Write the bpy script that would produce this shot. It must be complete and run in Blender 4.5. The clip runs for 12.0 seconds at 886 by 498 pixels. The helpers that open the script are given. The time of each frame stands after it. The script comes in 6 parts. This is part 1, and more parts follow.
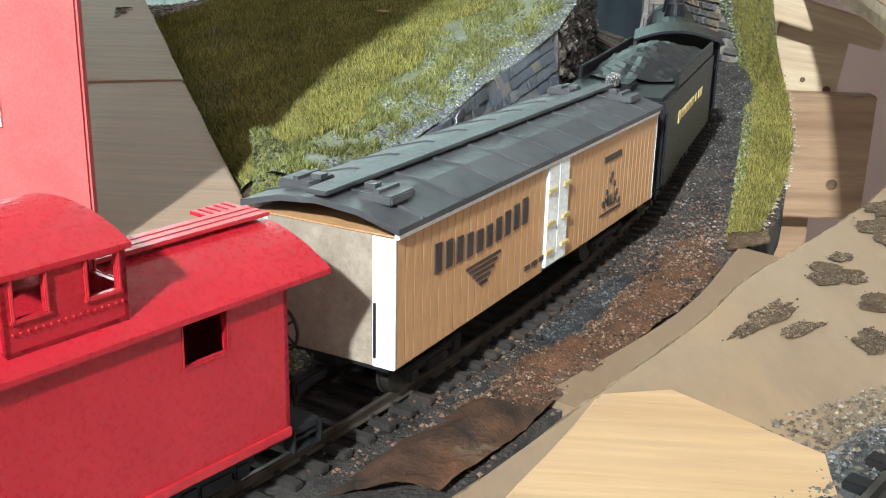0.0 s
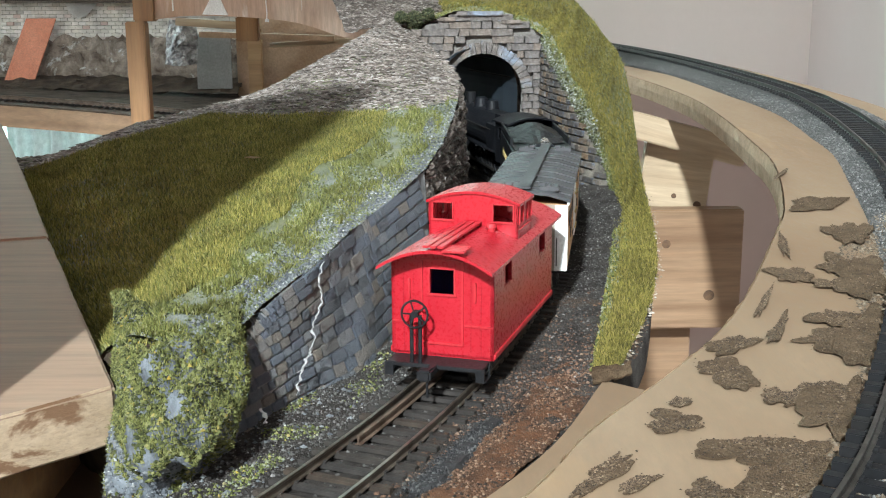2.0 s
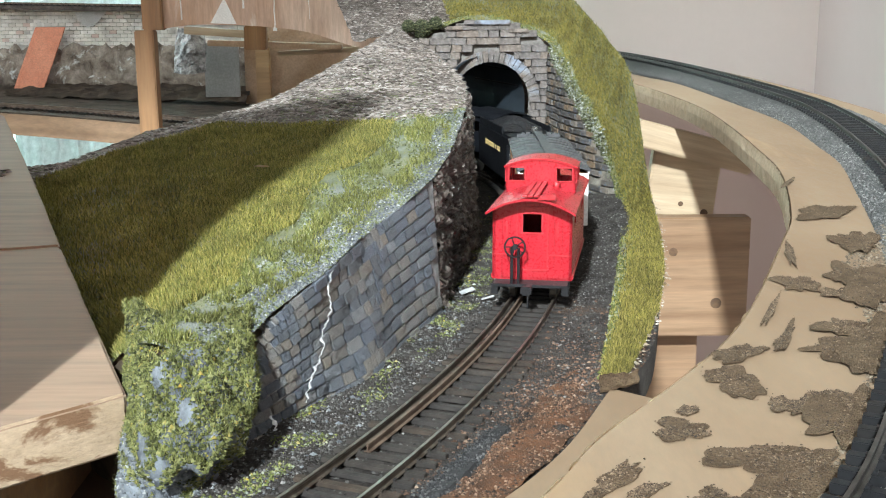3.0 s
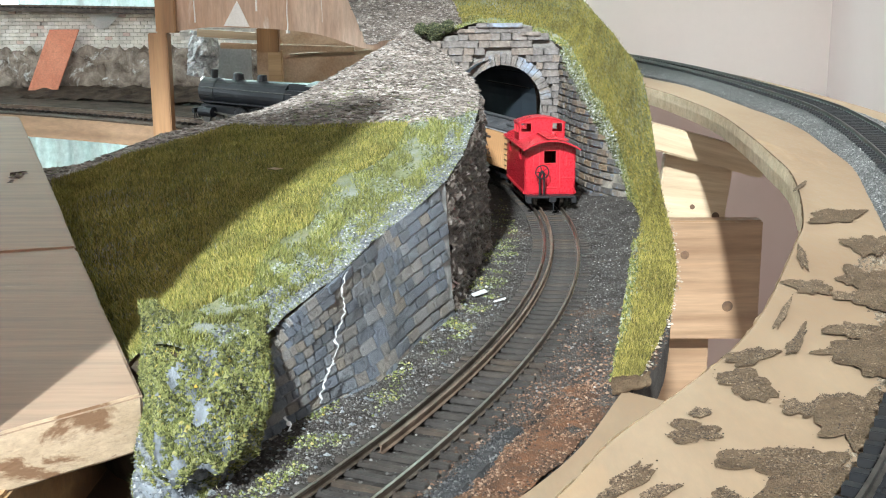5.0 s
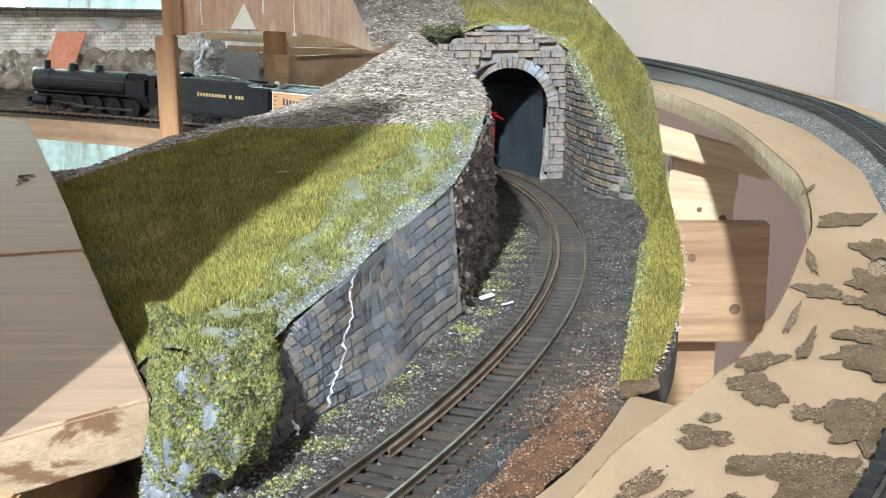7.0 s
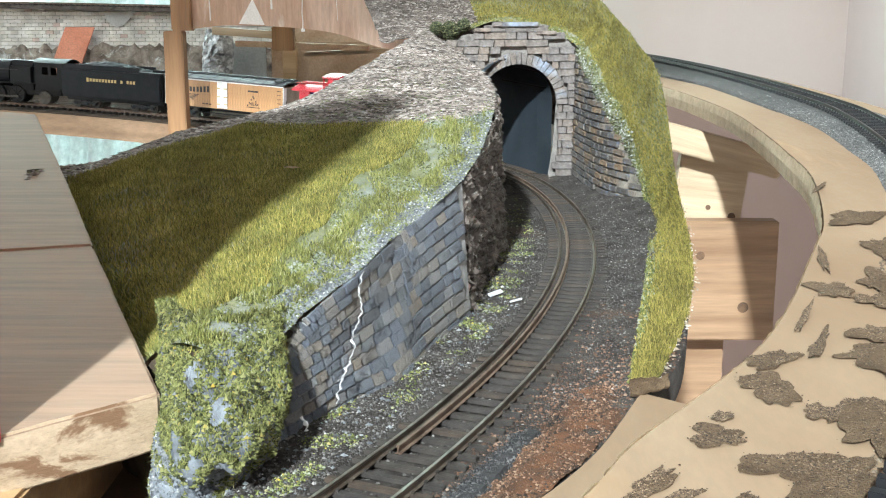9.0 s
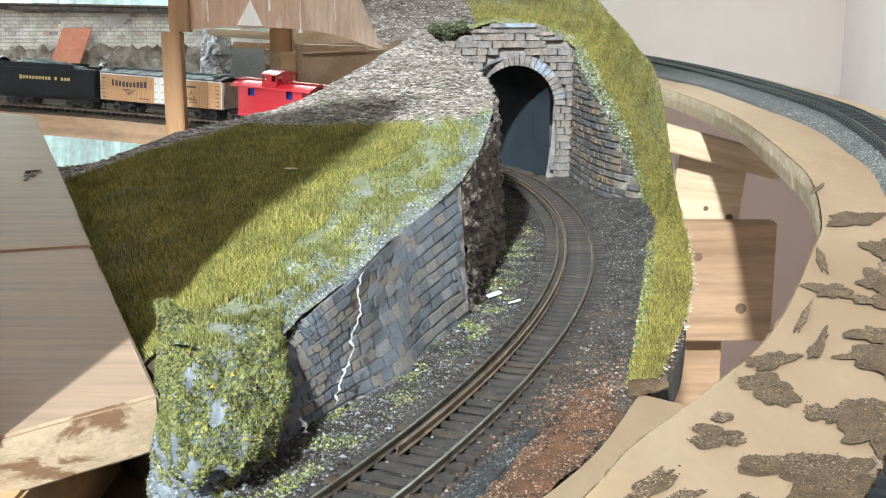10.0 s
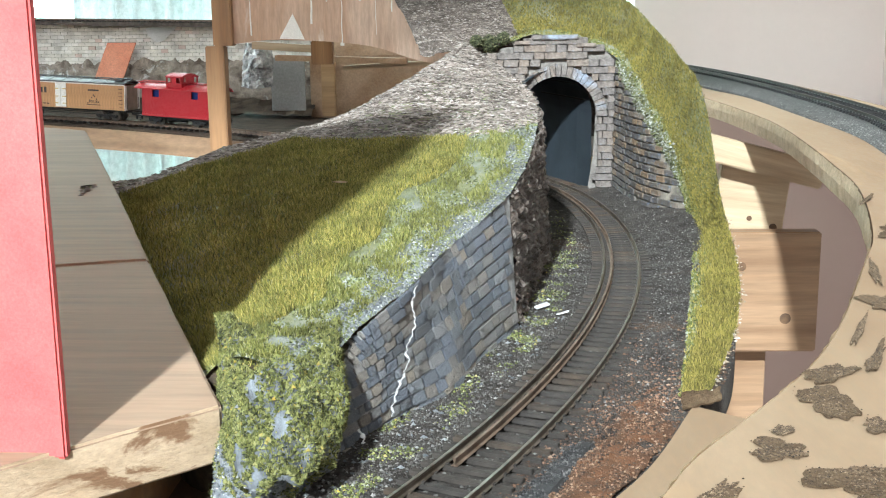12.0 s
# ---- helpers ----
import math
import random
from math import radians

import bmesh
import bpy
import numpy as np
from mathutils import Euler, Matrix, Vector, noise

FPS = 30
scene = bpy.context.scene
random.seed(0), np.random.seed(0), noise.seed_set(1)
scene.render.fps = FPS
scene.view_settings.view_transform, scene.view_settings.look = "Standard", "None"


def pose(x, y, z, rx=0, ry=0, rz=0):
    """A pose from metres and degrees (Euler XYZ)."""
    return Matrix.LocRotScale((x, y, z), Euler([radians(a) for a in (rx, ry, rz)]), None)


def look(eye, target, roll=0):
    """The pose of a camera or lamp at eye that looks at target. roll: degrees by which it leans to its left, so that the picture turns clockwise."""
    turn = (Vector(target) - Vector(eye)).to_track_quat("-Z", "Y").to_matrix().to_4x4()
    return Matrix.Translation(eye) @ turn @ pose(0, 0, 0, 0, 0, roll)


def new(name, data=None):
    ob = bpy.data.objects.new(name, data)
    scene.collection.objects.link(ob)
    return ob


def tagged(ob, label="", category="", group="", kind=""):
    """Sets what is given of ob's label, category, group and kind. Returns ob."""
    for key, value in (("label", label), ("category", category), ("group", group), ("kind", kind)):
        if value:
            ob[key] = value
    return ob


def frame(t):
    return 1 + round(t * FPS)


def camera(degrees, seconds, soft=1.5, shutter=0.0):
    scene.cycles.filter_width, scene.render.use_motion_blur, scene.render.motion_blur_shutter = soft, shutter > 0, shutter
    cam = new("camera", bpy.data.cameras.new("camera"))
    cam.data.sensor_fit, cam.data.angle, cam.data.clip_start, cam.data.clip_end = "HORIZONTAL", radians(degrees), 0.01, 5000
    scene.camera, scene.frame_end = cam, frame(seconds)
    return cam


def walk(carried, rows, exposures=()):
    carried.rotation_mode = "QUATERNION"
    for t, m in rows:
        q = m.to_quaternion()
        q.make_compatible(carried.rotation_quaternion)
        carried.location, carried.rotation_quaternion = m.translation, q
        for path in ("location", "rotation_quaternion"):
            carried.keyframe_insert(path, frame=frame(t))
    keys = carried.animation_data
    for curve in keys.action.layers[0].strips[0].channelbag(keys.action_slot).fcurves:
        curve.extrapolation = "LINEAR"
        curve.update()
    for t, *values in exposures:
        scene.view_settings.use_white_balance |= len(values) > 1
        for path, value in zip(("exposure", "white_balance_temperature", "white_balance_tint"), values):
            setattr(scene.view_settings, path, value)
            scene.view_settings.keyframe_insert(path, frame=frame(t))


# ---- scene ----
cam = camera(45.05, 12.0, soft=1.1)
walk(cam, [
    (0, pose(-0.0074, 0.0032, 0.0957, 71.76, -1.19, 4.23)),
    (0.5, pose(0.0050, 0.0063, 0.1060, 74.78, -0.38, 0.48)),
    (1, pose(0.0089, 0.0084, 0.1046, 77.47, 1.75, -1.21)),
    (1.5, pose(0.0051, 0.0052, 0.1051, 77.66, 0.77, -1.57)),
    (2, pose(0.0035, 0.0023, 0.1064, 77.88, 0.26, -1.52)),
    (2.5, pose(0.0031, 0.0010, 0.1068, 78.18, 0.28, -1.31)),
    (3, pose(0.0029, 0.0002, 0.1073, 78.27, 0.31, -1.17)),
    (5, pose(0.0021, -0.0017, 0.1078, 78.39, 0.26, -0.58)),
    (5.5, pose(0.0020, -0.0018, 0.1079, 78.38, 0.30, -0.38)),
    (6, pose(0.0018, -0.0015, 0.1078, 78.34, 0.30, -0.21)),
    (6.5, pose(0.0016, -0.0013, 0.1079, 78.41, 0.35, -0.16)),
    (7, pose(0.0014, -0.0012, 0.1082, 78.50, 0.28, -0.27)),
    (9, pose(0.0004, 0.0000, 0.1078, 78.33, 0.08, 0.12)),
    (9.5, pose(0.0002, -0.0001, 0.1079, 78.36, 0.04, 0.03)),
    (10, pose(0.0000, 0.0000, 0.1078, 78.39, 0.06, -0.01)),
    (10.5, pose(-0.0002, 0.0001, 0.1080, 78.44, 0.05, 0.12)),
    (11, pose(-0.0004, 0.0002, 0.1078, 78.51, 0.14, 0.40)),
    (11.5, pose(-0.0006, 0.0004, 0.1079, 78.61, 0.28, 0.82)),
    (12, pose(-0.0056, -0.0039, 0.1099, 78.89, 0.62, 1.79)),
], exposures=[(0, 0.72), (0.5, 0.54), (1.0, 0.26), (1.5, 0.48), (3.0, 0.92), (5.5, 1.21), (12, 1.21)])

# ---- light ----
AZ, EL = radians(14.0), radians(34.0)      # the daylight's heading (to the right of +y) and its height
world = bpy.data.worlds.new("world")
world.use_nodes = True
scene.world = world
_w = world.node_tree
_sky = _w.nodes.new("ShaderNodeTexSky")
_sky.sky_type, _sky.sun_disc = "NISHITA", False
_sky.sun_elevation, _sky.sun_rotation = EL, math.pi + AZ
_w.links.new(_sky.outputs[0], _w.nodes["Background"].inputs[0])
_w.nodes["Background"].inputs[1].default_value = 0.085
_sd = bpy.data.lights.new("sun", "SUN")
_sd.energy, _sd.angle, _sd.color = 5.0, radians(2.6), (0.86, 0.965, 1.0)
sun = new("sun", _sd)
sun.matrix_world = look((0, 0, 0), (math.sin(AZ) * math.cos(EL), math.cos(AZ) * math.cos(EL), -math.sin(EL)))


def area_lamp(name, eye, target, sx, sy, watts, colour):
    d = bpy.data.lights.new(name, "AREA")
    d.shape, d.size, d.size_y, d.energy, d.color = "RECTANGLE", sx, sy, watts, colour
    ob = new(name, d)
    ob.matrix_world = look(eye, target)
    return ob


area_lamp("window_light", (-0.95, -1.00, 0.95), (-0.1, 0.8, 0.0), 1.4, 1.3, 3.3, (0.80, 0.94, 1.0))
# added fill from the left to lift the far end; no known window there
area_lamp("window_light_side", (-2.20, 1.30, 0.62), (0.4, 1.0, -0.05), 1.5, 1.2, 21, (0.80, 0.94, 1.0))
area_lamp("window_light_back", (-0.75, 2.3, 0.45), (-0.2, 0.8, 0.0), 0.9, 0.9, 13, (0.84, 0.94, 1.0))


# ---- materials ----
def ramp(nt, fac, stops):
    n = nt.nodes.new("ShaderNodeValToRGB")
    el = n.color_ramp.elements
    while len(el) < len(stops):
        el.new(0.5)
    for e, (p, c) in zip(el, stops):
        e.position, e.color = p, (*c, 1)
    nt.links.new(fac, n.inputs[0])
    return n.outputs[0]


def noise_tex(nt, vec, scale, detail=4, rough=0.6, warp=0.0):
    n = nt.nodes.new("ShaderNodeTexNoise")
    n.inputs["Scale"].default_value, n.inputs["Detail"].default_value = scale, detail
    n.inputs["Roughness"].default_value, n.inputs["Distortion"].default_value = rough, warp
    nt.links.new(vec, n.inputs["Vector"])
    return n.outputs["Fac"]


def mix(nt, fac, a, b, how="MIX"):
    n = nt.nodes.new("ShaderNodeMix")
    n.data_type, n.blend_type = "RGBA", how
    for socket, v in ((n.inputs[0], fac), (n.inputs[6], a), (n.inputs[7], b)):
        if isinstance(v, (int, float)):
            socket.default_value = v
        elif isinstance(v, tuple):
            socket.default_value = (*v, 1)
        else:
            nt.links.new(v, socket)
    return n.outputs[2]


def surf(name, dark, light, scale=60, fine=600, rough=0.7, bump=0.3, depth=0.0006, metallic=0.0, stretch=(1, 1, 1), spots=None, piece=0.0, coat=0.0, spec=0.5, grain_amount=0.75):
    """A surface with large blotches, fine grain and relief; piece: how far single pieces differ."""
    m = bpy.data.materials.new(name)
    m.use_nodes = True
    nt = m.node_tree
    b = nt.nodes["Principled BSDF"]
    co = nt.nodes.new("ShaderNodeTexCoord")
    mp = nt.nodes.new("ShaderNodeMapping")
    mp.inputs["Scale"].default_value = stretch
    nt.links.new(co.outputs["Object"], mp.inputs[0])
    v = mp.outputs[0]
    big, small = noise_tex(nt, v, scale, 5, 0.62, 0.4), noise_tex(nt, v, fine, 4, 0.7)
    col = ramp(nt, big, [(0.32, dark), (0.68, light)])
    grain = ramp(nt, small, [(0.25, (0.62, 0.62, 0.62)), (0.75, (1.25, 1.25, 1.25))])
    col = mix(nt, grain_amount, col, grain, "MULTIPLY")
    if spots:
        sc, colour, lo, hi = spots
        f = noise_tex(nt, v, sc, 6, 0.65, 0.6)
        r = ramp(nt, f, [(lo, (0, 0, 0)), (hi, (1, 1, 1))])
        col = mix(nt, r, col, colour)
    if piece:
        info = nt.nodes.new("ShaderNodeObjectInfo")
        rp = ramp(nt, info.outputs["Random"], [(0.0, (1 - 0.8 * piece,) * 3), (0.35, (1 - 0.15 * piece, 1.0, 1 + 0.35 * piece)), (0.6, (1.0, 1.0, 1.0)), (0.8, (1 + 1.9 * piece, 1 + 0.9 * piece, 1 - 0.1 * piece)), (1.0, (1 + 1.3 * piece,) * 3)])
        col = mix(nt, 1.0, col, rp, "MULTIPLY")
    nt.links.new(col, b.inputs["Base Color"])
    rr = ramp(nt, small, [(0.2, (max(rough - 0.15, 0.05),) * 3), (0.8, (min(rough + 0.15, 1.0),) * 3)])
    nt.links.new(rr, b.inputs["Roughness"])
    b.inputs["Metallic"].default_value = metallic
    b.inputs["Specular IOR Level"].default_value = spec
    b.inputs["Coat Weight"].default_value = coat
    bn = nt.nodes.new("ShaderNodeBump")
    bn.inputs["Strength"].default_value, bn.inputs["Distance"].default_value = bump, depth
    nt.links.new(small, bn.inputs["Height"])
    nt.links.new(bn.outputs[0], b.inputs["Normal"])
    return m


def wood(name, dark, light, along="x", scale=18, rough=0.6, rings=9.0, piece=0.0):
    """Timber with long grain, along one axis of its object."""
    st = {"x": (0.06, 1, 1), "y": (1, 0.06, 1), "z": (1, 1, 0.06)}[along]
    m = surf(name, dark, light, scale * 5, scale * 40, rough, 0.35, 0.0004, stretch=st, piece=piece)
    if rings:
        nt = m.node_tree
        b = nt.nodes["Principled BSDF"]
        src = b.inputs["Base Color"].links[0].from_socket
        mp = [n for n in nt.nodes if n.bl_idname == "ShaderNodeMapping"][0]
        w = nt.nodes.new("ShaderNodeTexWave")
        w.bands_direction = "X" if along == "z" else "Z"
        w.inputs["Scale"].default_value, w.inputs["Distortion"].default_value = rings * 1.6, 11.0
        w.inputs["Detail"].default_value, w.inputs["Detail Scale"].default_value = 2.0, 0.35
        nt.links.new(mp.outputs[0], w.inputs["Vector"])
        g = ramp(nt, w.outputs["Fac"], [(0.0, (0.72, 0.66, 0.60)), (0.35, (1.0, 1.0, 1.0)), (1.0, (1.05, 1.05, 1.05))])
        nt.links.new(mix(nt, 0.55, src, g, "MULTIPLY"), b.inputs["Base Color"])
    return m


def glow(name, colour, strength):
    m = bpy.data.materials.new(name)
    m.use_nodes = True
    b = m.node_tree.nodes["Principled BSDF"]
    b.inputs["Base Color"].default_value = (*colour, 1)
    b.inputs["Emission Color"].default_value = (*colour, 1)
    b.inputs["Emission Strength"].default_value = strength
    return m


def island_surf(name, stops, rough=0.85, spec=0.3):
    """Loose bits that differ one from another."""
    m = bpy.data.materials.new(name)
    m.use_nodes = True
    nt = m.node_tree
    b = nt.nodes["Principled BSDF"]
    g = nt.nodes.new("ShaderNodeNewGeometry")
    col = ramp(nt, g.outputs["Random Per Island"], stops)
    co = nt.nodes.new("ShaderNodeTexCoord")
    big = noise_tex(nt, co.outputs["Object"], 45, 4, 0.6, 0.5)
    col = mix(nt, 0.8, col, ramp(nt, big, [(0.3, (0.6, 0.6, 0.6)), (0.7, (1.3, 1.3, 1.3))]), "MULTIPLY")
    nt.links.new(col, b.inputs["Base Color"])
    b.inputs["Roughness"].default_value = rough
    b.inputs["Specular IOR Level"].default_value = spec
    return m


RED = surf("red_plastic", (0.36, 0.011, 0.020), (0.41, 0.015, 0.026), 90, 900, 0.30, 0.03, 0.0001, spec=0.45, grain_amount=0.15)
RED_TRIM = surf("red_plastic_worn", (0.40, 0.013, 0.022), (0.48, 0.028, 0.036), 120, 900, 0.42, 0.08, 0.0001, spec=0.45)
BLUE = surf("blue_plastic", (0.010, 0.035, 0.21), (0.016, 0.055, 0.30), 90, 900, 0.35, 0.03, 0.0001, grain_amount=0.2)
BLACK = surf("black_plastic", (0.006, 0.006, 0.007), (0.016, 0.016, 0.018), 150, 900, 0.5, 0.1, 0.0002, spec=0.3)
LOCO_BLACK = surf("engine_black", (0.004, 0.0045, 0.006), (0.010, 0.011, 0.014), 120, 900, 0.45, 0.1, 0.0002, spec=0.25)
CHROME = surf("bright_metal", (0.5, 0.5, 0.5), (0.75, 0.75, 0.75), 200, 900, 0.25, 0.05, 0.0001, metallic=1.0)
STEEL = surf("steel_rim", (0.05, 0.045, 0.04), (0.12, 0.11, 0.10), 200, 900, 0.4, 0.1, 0.0001, metallic=0.8)
ORANGE = surf("orange_boards", (0.45, 0.235, 0.105), (0.54, 0.30, 0.145), 60, 900, 0.5, 0.1, 0.0001, stretch=(1, 1, 0.2))
WHITE = surf("white_paint", (0.72, 0.72, 0.70), (0.84, 0.84, 0.82), 80, 900, 0.5, 0.08, 0.0001)
CAR_ROOF = surf("dark_roof", (0.035, 0.036, 0.04), (0.075, 0.075, 0.08), 70, 700, 0.55, 0.2, 0.0002)
CAR_END = surf("brown_grey_end", (0.22, 0.17, 0.13), (0.34, 0.28, 0.22), 70, 700, 0.6, 0.2, 0.0002)
INK = surf("dark_ink", (0.03, 0.022, 0.02), (0.06, 0.04, 0.035), 100, 900, 0.6, 0.05, 0.0001)
GOLD = surf("gold_ink", (0.5, 0.36, 0.14), (0.6, 0.45, 0.2), 100, 900, 0.5, 0.05, 0.0001)
RAIL = surf("worn_rail", (0.075, 0.055, 0.04), (0.20, 0.165, 0.135), 90, 900, 0.38, 0.2, 0.0001, metallic=0.65)
RAIL_RUST = surf("rusty_rail", (0.085, 0.055, 0.038), (0.19, 0.135, 0.10), 110, 900, 0.55, 0.25, 0.0002, metallic=0.25)
TIE = surf("brown_sleeper", (0.014, 0.011, 0.009), (0.042, 0.034, 0.028), 150, 900, 0.75, 0.4, 0.0003, piece=0.25)
TIE_BLACK = surf("black_sleeper", (0.006, 0.006, 0.0065), (0.015, 0.015, 0.016), 150, 900, 0.6, 0.2, 0.0002, piece=0.15, spec=0.22)
GROUND = surf("dusty_ballast_ground", (0.023, 0.019, 0.017), (0.072, 0.064, 0.058), 70, 900, 0.95, 0.9, 0.0012, spots=(14, (0.085, 0.055, 0.038), 0.56, 0.68), spec=0.15)
PORTAL_JOINT = surf("portal_joint", (0.10, 0.09, 0.083), (0.22, 0.205, 0.19), 90, 800, 0.9, 0.7, 0.0005, spec=0.2)
HILL_SOIL = surf("mossy_soil", (0.09, 0.10, 0.05), (0.22, 0.225, 0.13), 60, 800, 0.95, 0.9, 0.0012, spots=(24, (0.20, 0.215, 0.195), 0.50, 0.64), spec=0.15)
BARK = surf("dark_bark_soil", (0.050, 0.040, 0.034), (0.16, 0.132, 0.115), 90, 900, 0.95, 1.0, 0.0015, spec=0.15)
# earth of the far banks; also gives the shade under the hill's rim
EARTH_AND_SHADE = surf("dark_earth_and_shade", (0.028, 0.020, 0.015), (0.095, 0.070, 0.052), 60, 700, 0.95, 0.9, 0.0012, spec=0.15)
STONE = surf("painted_grey_stone", (0.055, 0.066, 0.084), (0.19, 0.20, 0.215), 110, 700, 0.5, 0.9, 0.0007, spots=(75, (0.42, 0.45, 0.48), 0.60, 0.72), piece=0.36, spec=0.45)
STONE_WARM = surf("portal_stone", (0.070, 0.060, 0.055), (0.215, 0.19, 0.175), 130, 600, 0.8, 1.0, 0.0012, spots=(26, (0.27, 0.33, 0.42), 0.54, 0.68), piece=0.10, spec=0.3)
MORTAR = surf("pale_mortar", (0.13, 0.13, 0.13), (0.40, 0.40, 0.395), 90, 800, 0.9, 0.7, 0.0005, spec=0.2)
ROCK = surf("dark_glossy_rock", (0.030, 0.023, 0.019), (0.125, 0.10, 0.086), 90, 420, 0.30, 1.0, 0.0018, spec=0.55, stretch=(1, 1, 0.6))
PLASTER = surf("white_plaster", (0.34, 0.35, 0.36), (0.54, 0.54, 0.54), 90, 700, 0.8, 0.4, 0.0005)
LINER = surf("blue_black_liner", (0.030, 0.040, 0.052), (0.052, 0.068, 0.086), 30, 500, 0.6, 0.1, 0.0003)
PLY = surf("pale_plywood", (0.185, 0.118, 0.071), (0.250, 0.178, 0.117), 12, 500, 0.65, 0.3, 0.0003, stretch=(1, 0.35, 1), spots=(18, (0.31, 0.205, 0.115), 0.58, 0.78), grain_amount=0.35, spec=0.2)
PLY_BOARD = wood("tan_plywood", (0.225, 0.152, 0.105), (0.262, 0.182, 0.128), "x", 7, 0.75, rings=0)
PLY_BOARD.node_tree.nodes["Principled BSDF"].inputs["Specular IOR Level"].default_value = 0.15
PINE = wood("pine_plank", (0.36, 0.22, 0.11), (0.52, 0.35, 0.19), "x", 8, 0.55)
PINE_PALE = wood("pale_pine", (0.34, 0.25, 0.16), (0.45, 0.35, 0.24), "x", 8, 0.55)
PINE_BROWN = wood("brown_pine", (0.20, 0.118, 0.066), (0.29, 0.185, 0.112), "x", 8, 0.55)
POST_WOOD = wood("brown_stained_wood", (0.20, 0.10, 0.042), (0.32, 0.175, 0.08), "z", 8, 0.5)
PLY_EDGE = wood("rough_wood_edge", (0.52, 0.39, 0.25), (0.74, 0.60, 0.43), "x", 30, 0.75, rings=0)
GRIT = surf("dried_ballast_glue", (0.066, 0.042, 0.025), (0.135, 0.092, 0.057), 160, 1500, 0.95, 1.0, 0.0008, spec=0.12)
ROADBED = surf("grey_ballast_bed", (0.045, 0.045, 0.045), (0.11, 0.108, 0.104), 420, 1600, 0.95, 1.0, 0.0012, spec=0.15)
FASCIA = surf("stained_brown_fascia", (0.40, 0.245, 0.155), (0.62, 0.47, 0.375), 14, 200, 0.5, 0.2, 0.0005, stretch=(1.6, 1, 0.25), spots=(26, (0.64, 0.56, 0.50), 0.60, 0.70))
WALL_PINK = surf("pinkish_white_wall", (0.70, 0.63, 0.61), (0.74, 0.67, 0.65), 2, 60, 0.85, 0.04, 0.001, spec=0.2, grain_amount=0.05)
# shade put into the colour: the wall pink darkened against the side fill
WALL_PINK_DARKENED = surf("darkened_pink_wall", (0.50, 0.42, 0.40), (0.54, 0.46, 0.44), 2, 60, 0.85, 0.04, 0.001, spec=0.2, grain_amount=0.05)
CLAY = surf("rusty_clay", (0.022, 0.017, 0.014), (0.15, 0.068, 0.034), 42, 500, 0.9, 0.8, 0.0008, spots=(38, (0.15, 0.105, 0.075), 0.60, 0.72), spec=0.2)
WALL_LOW = surf("mauve_brown_lower_wall", (0.30, 0.21, 0.185), (0.34, 0.245, 0.22), 2, 60, 0.6, 0.03, 0.001, grain_amount=0.08)
FLOOR_M = surf("brown_floor", (0.22, 0.15, 0.11), (0.30, 0.21, 0.16), 3, 60, 0.5, 0.1, 0.001, stretch=(1, 0.1, 1))
CEIL = surf("white_ceiling", (0.72, 0.72, 0.70), (0.78, 0.78, 0.76), 2, 60, 0.9, 0.1, 0.001)
CARD_RED = surf("red_card", (0.52, 0.085, 0.085), (0.60, 0.125, 0.12), 40, 1400, 0.7, 0.25, 0.0003, spec=0.3)
SALMON = surf("salmon_card", (0.62, 0.22, 0.13), (0.72, 0.30, 0.19), 60, 500, 0.8, 0.2, 0.0003)
BRICK_JOINT = surf("brick_sheet_joint", (0.52, 0.50, 0.46), (0.68, 0.66, 0.62), 40, 500, 0.9, 0.3, 0.0004)
MOUND_ROCK = surf("dark_mound_rock", (0.022, 0.026, 0.032), (0.19, 0.21, 0.235), 110, 600, 0.8, 0.8, 0.001, spots=(60, (0.5, 0.52, 0.53), 0.64, 0.72))
CRUMPLED = surf("crumpled_brown_plaster", (0.07, 0.045, 0.030), (0.42, 0.36, 0.30), 55, 500, 0.85, 0.9, 0.001, spots=(48, (0.60, 0.60, 0.58), 0.58, 0.66))
ROCKY_GREY = surf("grey_white_rock_cast", (0.09, 0.09, 0.095), (0.72, 0.73, 0.73), 60, 500, 0.8, 0.8, 0.001)
GREY_CARD = surf("grey_card", (0.24, 0.24, 0.235), (0.33, 0.33, 0.325), 30, 400, 0.8, 0.1, 0.0003)
BROWN_PAPER = surf("brown_paint_panel", (0.30, 0.18, 0.10), (0.46, 0.32, 0.22), 26, 400, 0.6, 0.2, 0.0003)
GRASS = island_surf("static_grass", [(0.0, (0.050, 0.053, 0.012)), (0.4, (0.160, 0.160, 0.035)), (0.75, (0.265, 0.238, 0.060)), (1.0, (0.39, 0.325, 0.115))])
GRASS_BRIGHT = island_surf("bright_grass", [(0.0, (0.055, 0.062, 0.016)), (0.5, (0.155, 0.165, 0.045)), (0.9, (0.245, 0.24, 0.08)), (1.0, (0.31, 0.31, 0.18))])
MOSS = island_surf("moss_clumps", [(0.0, (0.035, 0.042, 0.012)), (0.4, (0.08, 0.092, 0.024)), (0.72, (0.15, 0.16, 0.05)), (0.92, (0.21, 0.23, 0.19)), (1.0, (0.28, 0.21, 0.03))])
STONES = island_surf("ballast_stones", [(0.0, (0.015, 0.013, 0.012)), (0.45, (0.046, 0.042, 0.039)), (0.85, (0.090, 0.085, 0.080)), (0.97, (0.14, 0.135, 0.13)), (1.0, (0.25, 0.24, 0.23))])
BARK_BITS = island_surf("bark_chips", [(0.0, (0.045, 0.035, 0.029)), (0.5, (0.165, 0.135, 0.118)), (0.9, (0.275, 0.238, 0.215)), (1.0, (0.37, 0.34, 0.32))])
